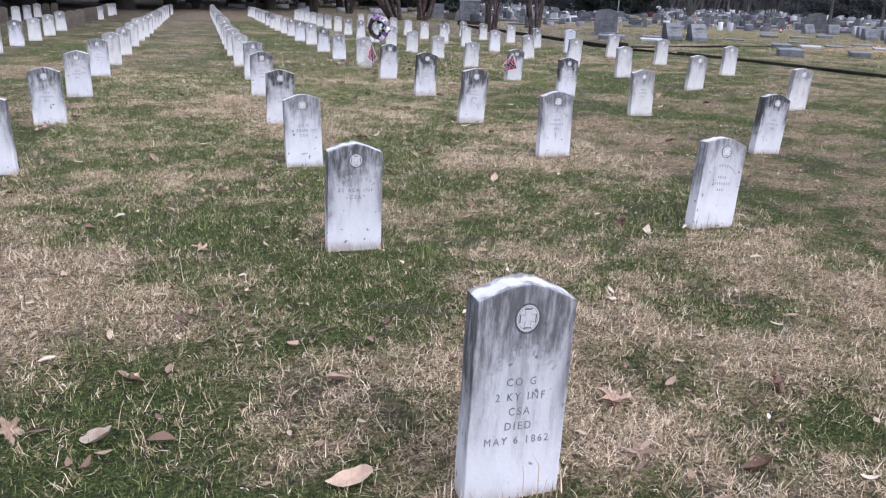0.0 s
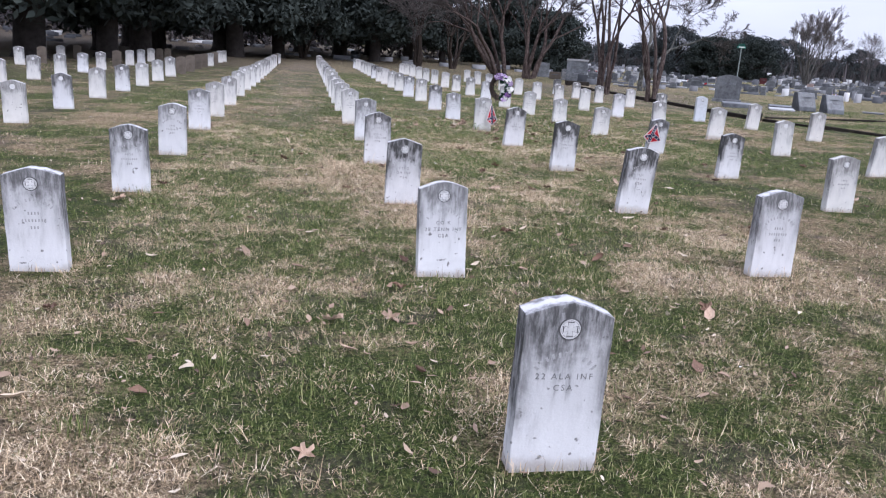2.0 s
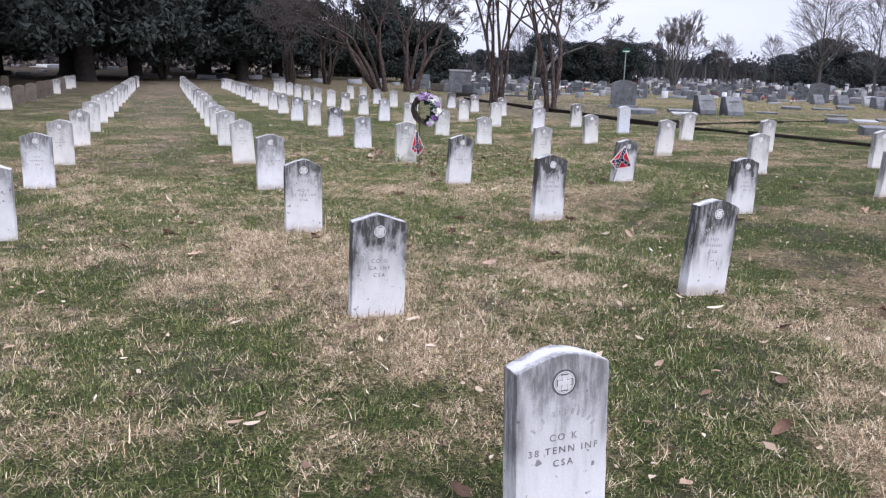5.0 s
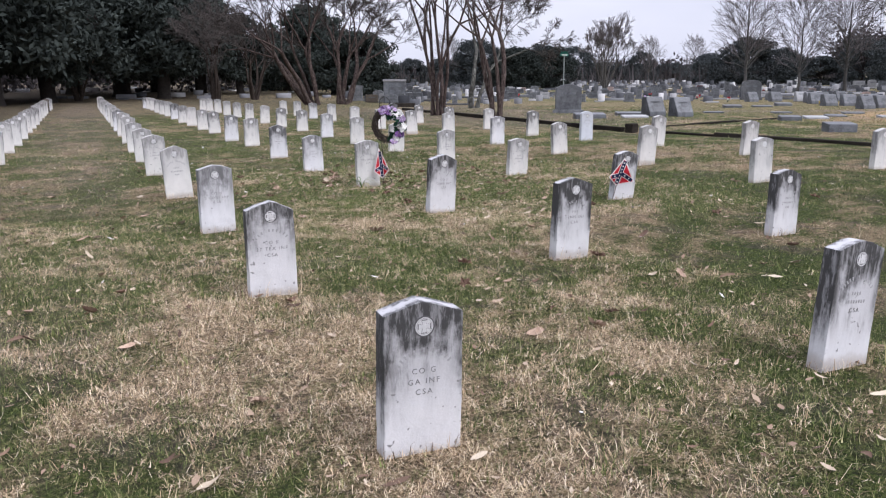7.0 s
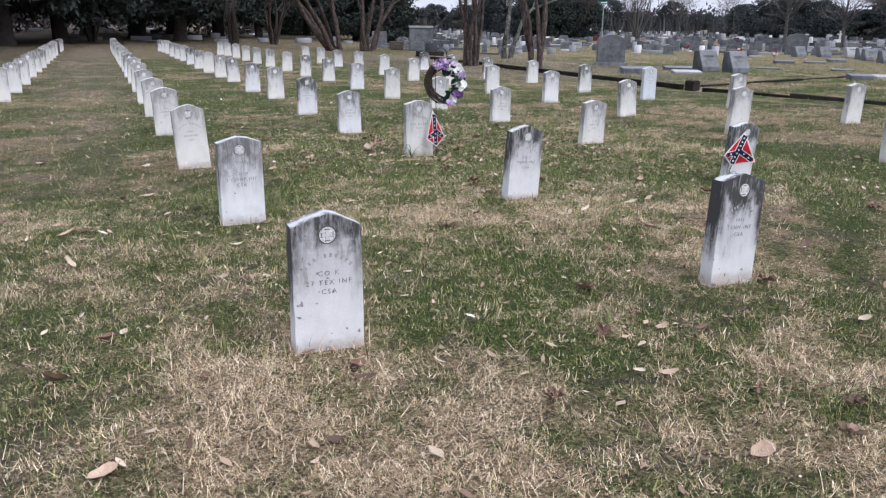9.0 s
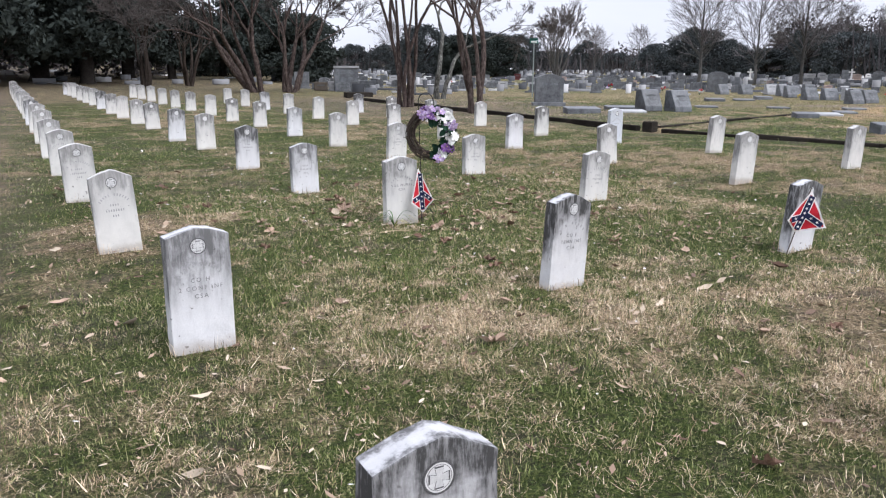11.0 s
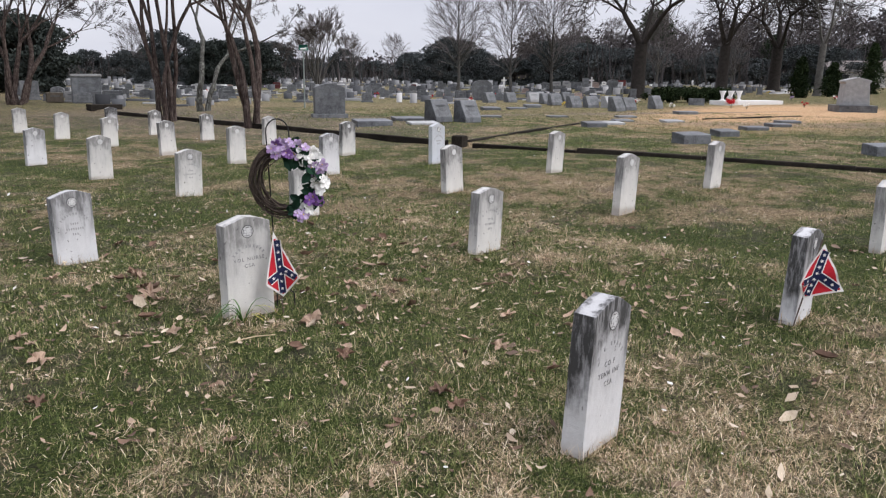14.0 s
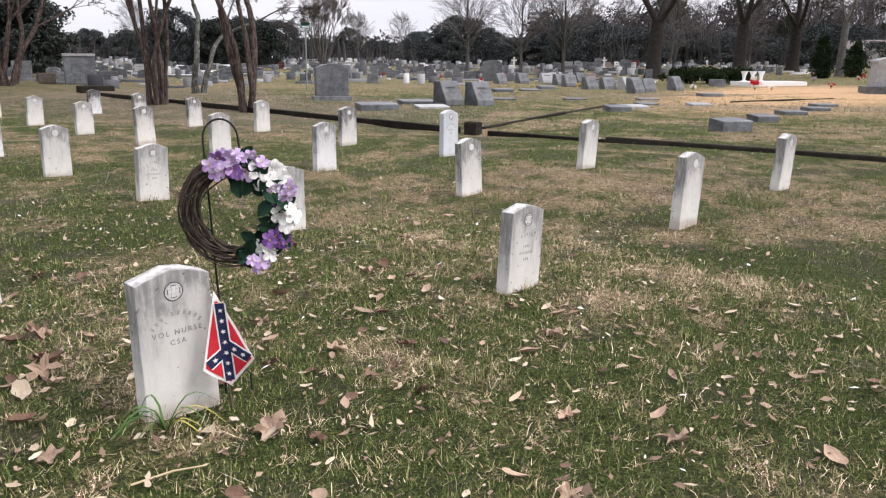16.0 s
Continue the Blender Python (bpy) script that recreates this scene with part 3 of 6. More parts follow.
FRONT = -THICK - 0.0012
RING_ME = finish(ring(0.0335, 0.0382, FRONT - 0.0008, FRONT + 0.004), "emblem_ring", M_LINE)
DISC_ME = finish(disc(0.0340, FRONT - 0.0002, FRONT + 0.004), "emblem_field", M_EMBLEM)
CROSS_ME = finish(arms(FRONT - 0.0016, FRONT + 0.003), "emblem_cross", M_EMBLEM)
OUTLINE_ME = finish(arms(FRONT - 0.0010, FRONT + 0.003), "cross_outline", M_LINE)
EDGE_ME = finish(ring(0.0285, 0.0298, FRONT - 0.0006, FRONT + 0.003, 24), "emblem_line", M_CUT)


def worn_bars(k):
    """A line of cut characters too worn to read, as short upright bars."""
    bm = bmesh.new()
    for i in range(k):
        x = (i - (k - 1) / 2) * 0.0185
        box(x - 0.004, x + 0.004, FRONT - 0.0002, FRONT + 0.003, -0.009, 0.009, bm)
    return bm


BAR_ME = [finish(worn_bars(k), "worn_line", M_WORN) for k in (4, 8, 3)]
NAME_ME = [finish(arc_bars(w, FRONT - 0.0004, FRONT + 0.003), "name_band", M_WORN) for w in ((7, 3), (5, 1, 5), (1, 1, 8), (5, 6), (1, 1, 5), (3, 6))]
SLABS = [slab_mesh(s) for s in range(6)]
SLABS_CLEAN = [me.copy() for me in SLABS]
for me in SLABS_CLEAN:
    me.materials[0] = M_CLEAN
SLABS_DARK = [me.copy() for me in SLABS]
for me in SLABS_DARK:
    me.materials[0] = M_SOOTY
GREY_SLAB = SLABS[1].copy()
GREY_SLAB.materials[0] = M_GRANITE_MARKER
BROWN_SLAB = SLABS[2].copy()
BROWN_SLAB.materials[0] = M_BROWN


def headstone(m, me, label, lines=(), name=None, emblem=True, faint=False):
    st = thing("headstone", m, label, "headstone", "rows of soldiers' headstones", me)
    if emblem:
        up = pose(0, 0, 0.552) @ Matrix.Diagonal((1.12, 1, 1.12, 1))
        field = part("emblem", DISC_ME, None, st, at=up)
        if not faint:
            part("emblem_ring", RING_ME, None, field)
            part("emblem_line", EDGE_ME, None, field)
            part("cross_outline", OUTLINE_ME, None, field)
        part("emblem_cross", CROSS_ME, None, field, at=Matrix.Diagonal((0.86, 1, 0.86, 1)))
    if name is not None:
        tagged(part("name_band", NAME_ME[name], None, st), kind="stuff")
    z = 0.372 if name is not None else 0.42
    for text in lines:
        if isinstance(text, str):
            tagged(part("lettering", words_mesh(text, 0.033), None, st, at=pose(0, FRONT + 0.0002, z - 0.012)), kind="stuff")
        else:
            tagged(part("worn_line", BAR_ME[text], None, st, at=pose(0, 0, z)), kind="stuff")
        z -= 0.044
    return st


READ = {
    (0, 0): (("CO G", "2 KY INF", "CSA", "DIED", "MAY 6 1862"), 2), (0, 1): (("22 ALA INF", "CSA"), 0), (0, 2): (("CO K", "38 TENN INF", "CSA"), 2),
    (0, 3): (("CO G", "GA INF", "CSA"), 1), (0, 4): (("CO K", "27 TEX INF", "CSA"), 5), (0, 5): (("CO H", "2 CONF INF", "CSA"), 3),
    (1, 5): (("CO F", "TENN INF", "CSA"), 4), (1, 6): (("VOL NURSE", "CSA"), 5), (1, 4): ((0, "TENN INF", "CSA"), 3), (1, 3): ((0, 1, "CSA"), 1),
}
# sideways lean (to +x) and forward pitch of stones that stand askew, by column and row, in degrees
ASKEW = {(0, 0): (1.5, 0), (1, 1): (5.2, -2), (2, 2): (6, -1), (1, 3): (4.5, 0), (1, 5): (1.9, 2), (2, 5): (4.5, 2), (0, 3): (0.5, 1), (2, 1): (3, 0), (1, 2): (0, 0),
         (-1, 2): (-2.5, 0), (-1, 3): (-1.5, 0), (0, 5): (-1, 0), (0, 4): (-0.5, 0), (1, 4): (2.0, 0), (2, 4): (2, 0), (3, 6): (3, 1), (1, 6): (-2.0, 1), (2, 6): (2, 1),
         (4, 6): (1.5, 0), (3, 4): (4, 0), (3, 3): (5, 0)}
# where the stones of each column stand: x and y of every row, as set out by eye long ago, not quite in line
ROWS_AT = {
    -4: (-10.9, 20.3, 9), -3: (-8.15, 20.3, 11), -2: (-5.25, 12.6, 14),
    -1: ((-2.54, 7.22), (-2.57, 9.98), (-2.60, 12.55), (-2.65, 15.47), (-2.66, 17.75), (-2.70, 20.7)),
    0: ((0.01, 2.11), (-0.02, 4.75), (-0.02, 7.32), (-0.02, 9.77), (-0.05, 12.40), (-0.025, 15.09), (-0.12, 17.71), (-0.18, 20.40)),
    1: ((2.55, 4.80), (2.48, 7.41), (2.37, 9.78), (2.50, 12.57), (2.47, 15.21), (2.52, 17.92), (2.33, 20.24), (2.28, 22.69), (2.31, 25.60), (2.18, 27.65), (2.28, 31.2), (2.20, 33.1), (2.18, 35.8)),
}
ROWS_AT.update({
    2: ((5.01, 7.43), (5.08, 10.28), (4.99, 12.65), (5.05, 15.32), (5.05, 18.06), (4.98, 20.63), (4.85, 22.95), (4.82, 25.55), (4.79, 28.1), (4.84, 31.0), (4.78, 33.55), (4.75, 36.1), (4.72, 38.9)),
    3: ((7.96, 10.59), (7.88, 13.26), (7.62, 15.52), (7.74, 18.27), (7.60, 20.85), (7.56, 23.48), (7.45, 26.0), (7.38, 28.4), (7.30, 30.85), (7.26, 33.4), (7.3, 36.3)),
    4: ((10.32, 15.72), (10.20, 18.38), (10.24, 21.08), (10.06, 23.56), (9.92, 25.92), (10.16, 29.0), (9.77, 31.05)),
})
# how far stones stand out of the turf (+) or have sunk (-), by column and row, in metres
SETTLED = {(0, 1): 0.02, (0, 2): 0.015, (0, 3): -0.01, (0, 4): 0.018, (0, 5): 0.028, (0, 6): 0.02, (1, 3): 0.03, (1, 4): 0.04, (1, 5): 0.015, (1, 6): 0.015, (1, 7): -0.02, (2, 5): -0.03, (2, 6): -0.07, (2, 7): -0.06,
           (2, 8): -0.035, (2, 9): 0.02, (3, 6): 0.04, (3, 9): 0.03, (3, 10): 0.04, (4, 8): 0.03, (4, 10): 0.04}
TURNED = {(1, 5): 6.0, (2, 5): 3.0}
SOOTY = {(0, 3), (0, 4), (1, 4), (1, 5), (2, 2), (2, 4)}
FIRST_ROW = {-4: 7, -3: 7, -2: 4, -1: 2, 0: 0, 1: 1, 2: 2, 3: 3, 4: 6}
COUNT = {-4: 9, -3: 12, -2: 16, -1: 20, 0: 22, 1: 21, 2: 18, 3: 14, 4: 9}


def stone_places(c):
    """The column's stones in order; past those set down one by one it runs on at an even step."""
    known = ROWS_AT[c]
    if not isinstance(known[0], tuple):
        x0, y0, k = known
        known = ((x0, y0), (x0 - 0.05, y0 + 2.6))
    out = list(known)
    while len(out) < COUNT[c]:
        x, y = out[-1]
        out.append((x - (0.045 if c < -1 else 0.02 if c < 0 else 0.01), y + 2.62))
    return out


def plant_headstones():
    rng = random.Random(11)
    for c in range(-4, 5):
        for k, (x, y) in enumerate(stone_places(c)):
            r, y = k + FIRST_ROW[c], y + 0.05
            lean, pitch = ASKEW.get((c, r), (rng.gauss(0, 1.3), rng.gauss(0, 1.2)))
            turn = rng.gauss(0, 1.6) if (c, r) not in TURNED else TURNED[(c, r)]
            m = pose(x, y, gz(x, y) - 0.005 + SETTLED.get((c, r), 0.0) + rng.gauss(0, 0.006), pitch, lean, turn)
            if (c, r) == (0, 0):
                m = m @ Matrix.Diagonal((0.95, 1, 1.12, 1))
            if c == 4 and k == 3:
                st = headstone(m @ Matrix.Diagonal((1.0, 0.9, 1.12, 1)), GREY_SLAB, "pale grey granite military marker with a carved emblem", (1, 0), 3)
                continue
            if (c, r) in READ:
                lines, nm = READ[(c, r)]
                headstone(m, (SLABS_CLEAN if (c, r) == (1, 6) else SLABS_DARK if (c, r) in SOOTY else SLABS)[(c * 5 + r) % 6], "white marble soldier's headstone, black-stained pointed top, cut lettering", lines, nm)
            elif r > 11 and (c >= 3 or c <= -1) and rng.random() < 0.2:
                headstone(m, BROWN_SLAB, "brown weathered headstone with a pointed top", (), None, False)
            elif 0 <= c < 3 and r <= 8 or c == -1 and r <= 6:
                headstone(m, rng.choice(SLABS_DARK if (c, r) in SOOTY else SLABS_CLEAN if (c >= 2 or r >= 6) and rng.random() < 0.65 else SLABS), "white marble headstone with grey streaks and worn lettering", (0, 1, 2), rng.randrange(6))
            else:
                me = rng.choice(SLABS_CLEAN if rng.random() < 0.82 else SLABS)
                headstone(m, me, "pale weathered marble headstone with a pointed top", (), None, y < 34, True)


plant_headstones()


# ---- trees ----
def limb_arrays():
    return {"v": [], "f": []}


def add_limb(acc, pts, rad, sides):
    n0 = len(acc["v"])
    for i, p in enumerate(pts):
        d = (pts[min(i + 1, len(pts) - 1)] - pts[max(i - 1, 0)]).normalized()
        u = d.cross(Vector((0.2, 0.4, 0.89)))
        u = (u if u.length > 0.05 else d.cross(Vector((1, 0, 0)))).normalized()
        w = d.cross(u)
        for k in range(sides):
            a = 2 * math.pi * k / sides
            acc["v"].append(p + rad[i] * (math.cos(a) * u + math.sin(a) * w))
    for i in range(len(pts) - 1):
        for k in range(sides):
            a, b = n0 + i * sides + k, n0 + i * sides + (k + 1) % sides
            acc["f"].extend((a, b, b + sides, a + sides))


def limb_mesh(name, acc, mat):
    me = quick_mesh(name, np.array([tuple(v) for v in acc["v"]]), np.array(acc["f"]), 4, mat)
    me.polygons.foreach_set("use_smooth", np.ones(len(me.polygons), dtype=bool))
    return me


def sprout(rng, thick, thin, p, d, length, r, level, last, up, spread, keep=0.66, kids=(2, 3), fine=0.006, wob=0.10):
    """One limb with a wobble, and its branches."""
    n = 6 if level < 1 else 4 if level < 2 else 3 if level < 4 else 2
    pts, rad = [p.copy()], [r]
    for i in range(n):
        d = (d + Vector((rng.gauss(0, wob), rng.gauss(0, wob), rng.gauss(0, 0.06) + up))).normalized()
        p = p + d * (length / n)
        pts.append(p.copy())
        rad.append(max(fine, r * (1 - 0.34 * (i + 1) / n)))
    heavy = r > 0.03
    add_limb(thick if heavy else thin, pts, rad, 8 if r > 0.12 else 6 if heavy else 3)
    if level >= last:
        return
    k = rng.randint(*kids)
    a0 = rng.uniform(0, 6.28)
    side = d.cross(Vector((0.3, 0.2, 0.9))).normalized()
    for i in range(k + (1 if level >= 2 else 0) + (1 if level == last - 1 else 0)):
        turn = Matrix.Rotation(a0 + i * 6.28 / k + rng.uniform(-0.5, 0.5), 3, d)
        e = (d + turn @ side * rng.uniform(0.5, 1.2) * spread).normalized()
        start = pts[-1] if i < k else pts[-2]
        sprout(rng, thick, thin, start, e, length * keep * rng.uniform(0.75, 1.15), max(fine, rad[-1] * rng.uniform(0.55, 0.8)), level + 1, last, up, spread, keep, kids, fine, wob)


def bare_tree(seed, stems, lean, first, r, last, up, spread, keep, m, label, bark=None, tilt=(0, 0), kids=(2, 3), fine=0.006, twig=None, wob=0.10, gap=1.3):
    rng = random.Random(seed)
    thick, thin = limb_arrays(), limb_arrays()
    for i in range(stems):
        a = i * 6.283 / stems + rng.uniform(-0.4, 0.4)
        out = Vector((math.cos(a) * lean + tilt[0], math.sin(a) * lean + tilt[1], 1)).normalized()
        foot = Vector((math.cos(a) * r * gap, math.sin(a) * r * gap, -0.15)) if stems > 1 else Vector((0, 0, -0.15))
        rr = r * rng.uniform(0.75, 1.1)
        if stems == 1:
            fork = foot + Vector((0.03, -0.02, 1.1)) * first
            add_limb(thick, [foot, foot + Vector((0, 0, 0.5)), foot + Vector((0.02, 0.0, 0.5)) * first, fork], [r * 1.6, r * 1.12, r, r * 0.92], 10)
            for j in range(3):
                turn = 2.1 * j + rng.uniform(-0.4, 0.4)
                aim = Vector((math.cos(turn) * 0.5, math.sin(turn) * 0.5, 1)).normalized()
                sprout(rng, thick, thin, fork - Vector((0, 0, 0.15 * j)), aim, first * rng.uniform(0.75, 1.0), r * rng.uniform(0.36, 0.52), 1, last, up, spread, keep, kids, fine, wob)
            continue
        add_limb(thick, [foot - Vector((0, 0, 0.1)), foot + Vector((0, 0, 0.12)), foot + out * 0.45], [rr * 1.7, rr * 1.35, rr * 1.02], 8)
        sprout(rng, thick, thin, foot + out * 0.4, out, first * rng.uniform(0.85, 1.15), rr, 0, last, up, spread, keep, kids, fine, wob)
    tree = thing("tree", m, label, "tree")
    part("trunk", limb_mesh("trunk", thick, bark or M_BARK), None, tree)
    if thin["v"]:
        part("twig_crown", limb_mesh("twig_crown", thin, twig or M_TWIG), None, tree)
    return tree


def leader_tree(seed, high, wide, r, m, label, branches=88):
    """A straight-stemmed bare tree: one leader with fine rising side branches that fill an oval."""
    rng = random.Random(seed)
    thick, thin = limb_arrays(), limb_arrays()
    stem, rad = [], []
    for i in range(9):
        t = i / 8
        stem.append(Vector((rng.gauss(0, 0.03) * high * 0.1, rng.gauss(0, 0.03) * high * 0.1, -0.2 + (high + 0.2) * t)))
        rad.append(max(0.015, r * (1.25 if i == 0 else 1 - t)))
    add_limb(thick, stem, rad, 7)
    for i in range(branches):
        t = 0.20 + 0.78 * (i + rng.random()) / branches
        p = stem[min(7, int(t * 8))].lerp(stem[min(8, int(t * 8) + 1)], t * 8 % 1)
        a = i * 2.4 + rng.uniform(-0.4, 0.4)
        env = wide * math.sqrt(max(0.02, 1 - ((t - 0.45) / 0.56) ** 2)) * rng.uniform(0.55, 1.1)
        d = Vector((math.cos(a), math.sin(a), rng.uniform(0.7, 1.3))).normalized()
        sprout(rng, thick, thin, p, d, env * 0.62, max(0.016, r * 0.3 * (1 - t)), 3, 5, 0.02, 0.55, 0.62, (2, 3), 0.0135, 0.10)
    tree = thing("tree", m, label, "tree")
    part("trunk", limb_mesh("trunk", thick, M_BARKGREY), None, tree)
    part("twig_crown", limb_mesh("twig_crown", thin, M_TWIGPALE), None, tree)
    return tree


def leaf_cloud(rng, centres, radii, count, size, flat=0.7):
    """Loose leaves about many clump centres."""
    cs = np.array(centres)
    rs = np.array(radii)
    k = len(cs)
    idx = np.repeat(np.arange(k), count)
    n = len(idx)
    d = rng.normal(0, 1, (n, 3))
    d /= np.linalg.norm(d, axis=1)[:, None]
    rad = rs[idx] * rng.uniform(0.0, 1.0, n) ** 0.6 * 1.05
    c = cs[idx] + d * rad[:, None] * np.array([1, 1, flat])
    a = rng.normal(0, 1, (n, 3))
    a /= np.linalg.norm(a, axis=1)[:, None]
    b = np.cross(a, rng.normal(0, 1, (n, 3)))
    b /= np.linalg.norm(b, axis=1)[:, None]
    s = size * rng.uniform(0.6, 1.3, n)[:, None]
    v = np.stack([c - a * s, c + b * s * 0.45, c + a * s, c - b * s * 0.45], axis=1).reshape(-1, 3)
    return v, np.arange(n * 4)


def evergreen(seed, high, wide, clear, clumps, count, size, m, label, mat=None, trunk_r=0.3, name="evergreen_tree"):
    rng, nr = random.Random(seed), np.random.default_rng(seed)
    thick, thin = limb_arrays(), limb_arrays()
    add_limb(thick, [Vector((0, 0, -0.3)), Vector((0, 0, 0.3)), Vector((0.1, 0, clear + 0.5)), Vector((0.2, 0.1, high * 0.6)), Vector((0.1, 0.2, high * 0.88))],
             [trunk_r * 1.6, trunk_r * 1.1, trunk_r, trunk_r * 0.6, trunk_r * 0.15], 9)
    cs, rs = [], []
    for i in range(clumps):
        a, t = rng.uniform(0, 6.283), rng.random()
        z = clear + (high - clear) * t
        env = wide * math.sqrt(max(0.03, 1 - (2 * max(0.0, t - 0.25) / 1.5) ** 2)) * (0.72 + 0.28 * min(1, t * 4)) * (0.85 + 0.25 * math.sin(3 * a + seed))
        rho = env * math.sqrt(rng.uniform(0.15, 1))
        cs.append((rho * math.cos(a), rho * math.sin(a), z))
        rs.append(rng.uniform(0.15, 0.26) * (wide + high) * 0.42)
        if i % 4 == 0:
            p = Vector((0.1, 0.1, clear + (z - clear) * 0.5))
            add_limb(thick, [p, p.lerp(Vector(cs[-1]), 0.5) + Vector((0, 0, 0.25)), Vector(cs[-1])], [trunk_r * 0.42, trunk_r * 0.25, 0.03], 5)
    tree = thing(name, m, label, "tree")
    part("trunk", limb_mesh("trunk", thick, M_BARKDARK), None, tree)
    v, f = leaf_cloud(nr, cs, rs, count, size)
    part("crown", quick_mesh("crown", v, f, 4, mat or M_LEAF_OAK), None, tree)
    return tree


def plant_trees():
    rng = random.Random(3)
    up = lambda x, y: pose(x, y, gz(x, y))
    # crape myrtles along the kerb
    bare_tree(21, 9, 0.035, 4.3, 0.075, 6, 0.02, 0.62, 0.56, up(13.0, 39.4), "bare multi-stemmed crape myrtle with smooth brown stems", M_MYRTLE, fine=0.0075, wob=0.09, gap=3.2)
    bare_tree(22, 2, 0.16, 3.0, 0.14, 7, 0.02, 0.62, 0.66, up(16.9, 43.7), "bare grey-barked tree with two lichen-spotted stems", M_LICHEN, fine=0.008, wob=0.2)
    bare_tree(23, 4, 0.04, 2.9, 0.105, 6, 0.02, 0.60, 0.66, up(13.5, 34.9), "bare crape myrtle with a cluster of upright stems", M_MYRTLE, fine=0.0075, wob=0.10, gap=1.7)
    bare_tree(24, 6, 0.26, 3.6, 0.16, 6, 0.0, 0.55, 0.64, up(12.4, 58.2), "bare spreading tree with leaning stems", M_MYRTLE, (-0.42, -0.1), kids=(2, 3), fine=0.010, gap=1.9)
    bare_tree(25, 6, 0.24, 3.2, 0.15, 6, 0.0, 0.55, 0.64, up(14.2, 57.4), "bare tree with forked leaning brown stems", M_MYRTLE, (0.08, 0), kids=(2, 3), fine=0.010, gap=1.9)
    bare_tree(26, 7, 0.22, 2.6, 0.13, 5, 0.01, 0.5, 0.64, up(8.0, 70.0), "thicket of thin bare brown stems", fine=0.012)
    bare_tree(27, 6, 0.25, 2.4, 0.12, 5, 0.01, 0.5, 0.64, up(11.5, 73.0), "thicket of thin bare brown stems", fine=0.012)
    bare_tree(28, 6, 0.28, 2.4, 0.11, 5, 0.01, 0.5, 0.64, up(-1.5, 76.0), "small bare multi-stemmed tree under the oaks", fine=0.012)
    bare_tree(29, 9, 0.22, 3.4, 0.15, 6, 0.03, 0.33, 0.66, up(50.5, 80.2) @ Matrix.Scale(0.76, 4), "vase-shaped bare tree with many fine upright branches", M_BARKGREY, fine=0.011, twig=M_TWIGPALE)
    # tall bare trees among the graves
    bare_tree(31, 1, 0, 3.9, 0.52, 6, 0.01, 0.95, 0.80, up(57.0, 47.2), "large bare oak with heavy dark spreading limbs", M_BARKDARK, kids=(3, 3), fine=0.028, wob=0.12)
    bare_tree(32, 1, 0, 4.2, 0.54, 6, 0.01, 0.90, 0.80, up(77.5, 49.8), "large bare oak with a dark trunk", M_BARKDARK, kids=(3, 3), fine=0.032, wob=0.12)
    bare_tree(33, 1, 0, 4.2, 0.30, 6, 0.03, 0.60, 0.70, up(74.0, 39.3), "slender pale-barked bare tree", M_BARKGREY, fine=0.014)
    bare_tree(36, 1, 0, 4.0, 0.58, 6, 0.01, 0.90, 0.80, up(84.0, 47.2), "broad bare oak with dark crooked limbs", M_BARKDARK, kids=(3, 3), fine=0.02)
    tall = leader_tree(34, 10.6, 4.2, 0.17, up(58.1, 67.7), "tall bare tree with a fine oval crown", 110)
    wide = leader_tree(35, 8.2, 3.6, 0.15, up(58.2, 61.2), "bare winter tree with a rounded twiggy crown", 76)
    copy_thing(tall, up(60.6, 58.3) @ Matrix.Rotation(2.0, 4, "Z") @ Matrix.Scale(0.92, 4))
    # evergreens
    oak = evergreen(41, 11.0, 6.5, 2.4, 100, 200, 0.26, up(-13.0, 40.5), "broad dark evergreen oak with a thick trunk", None, 0.62)
    mag = evergreen(42, 10.0, 5.2, 2.0, 90, 200, 0.24, up(-11.3, 47.0), "dense dark evergreen tree", None, 0.5)
    low = evergreen(43, 5.6, 4.6, 0.5, 100, 190, 0.17, up(22.5, 80.0), "low broad dark evergreen tree", None, 0.35)
    rnd = evergreen(44, 5.6, 5.0, 0.1, 72, 260, 0.135, up(43.0, 96.0), "rounded evergreen tree of the far tree line", M_LEAF_HAZED, 0.2)
    pine = evergreen(45, 11.5, 3.6, 5.0, 40, 110, 0.26, up(124.0, 84.0), "tall pine with a tufted dark crown", M_LEAF_PINE, 0.2, "pine_tree")
    for x, y, s in ((-10.8, 53.0, 0.95), (-17.0, 36.0, 1.0), (-14.5, 60.0, 1.1), (-6.5, 66.0, 1.0), (-20.0, 52.0, 1.1), (2.0, 84.0, 1.1), (-9.0, 80.0, 1.15), (9.5, 90.0, 0.85), (19.5, 86.0, 0.72), (-24.0, 66.0, 1.2), (-16.0, 76.0, 1.2)):
        copy_thing(oak, up(x, y) @ Matrix.Rotation(rng.uniform(0, 6.28), 4, "Z") @ Matrix.Scale(s, 4))
    for x, y, s in ((-3.5, 72.0, 1.0), (5.0, 78.0, 1.0), (13.0, 88.0, 0.7), (-12.5, 69.0, 1.0), (-2.0, 92.0, 1.2), (6.0, 98.0, 1.2)):
        copy_thing(mag, up(x, y) @ Matrix.Rotation(rng.uniform(0, 6.28), 4, "Z") @ Matrix.Scale(s, 4))
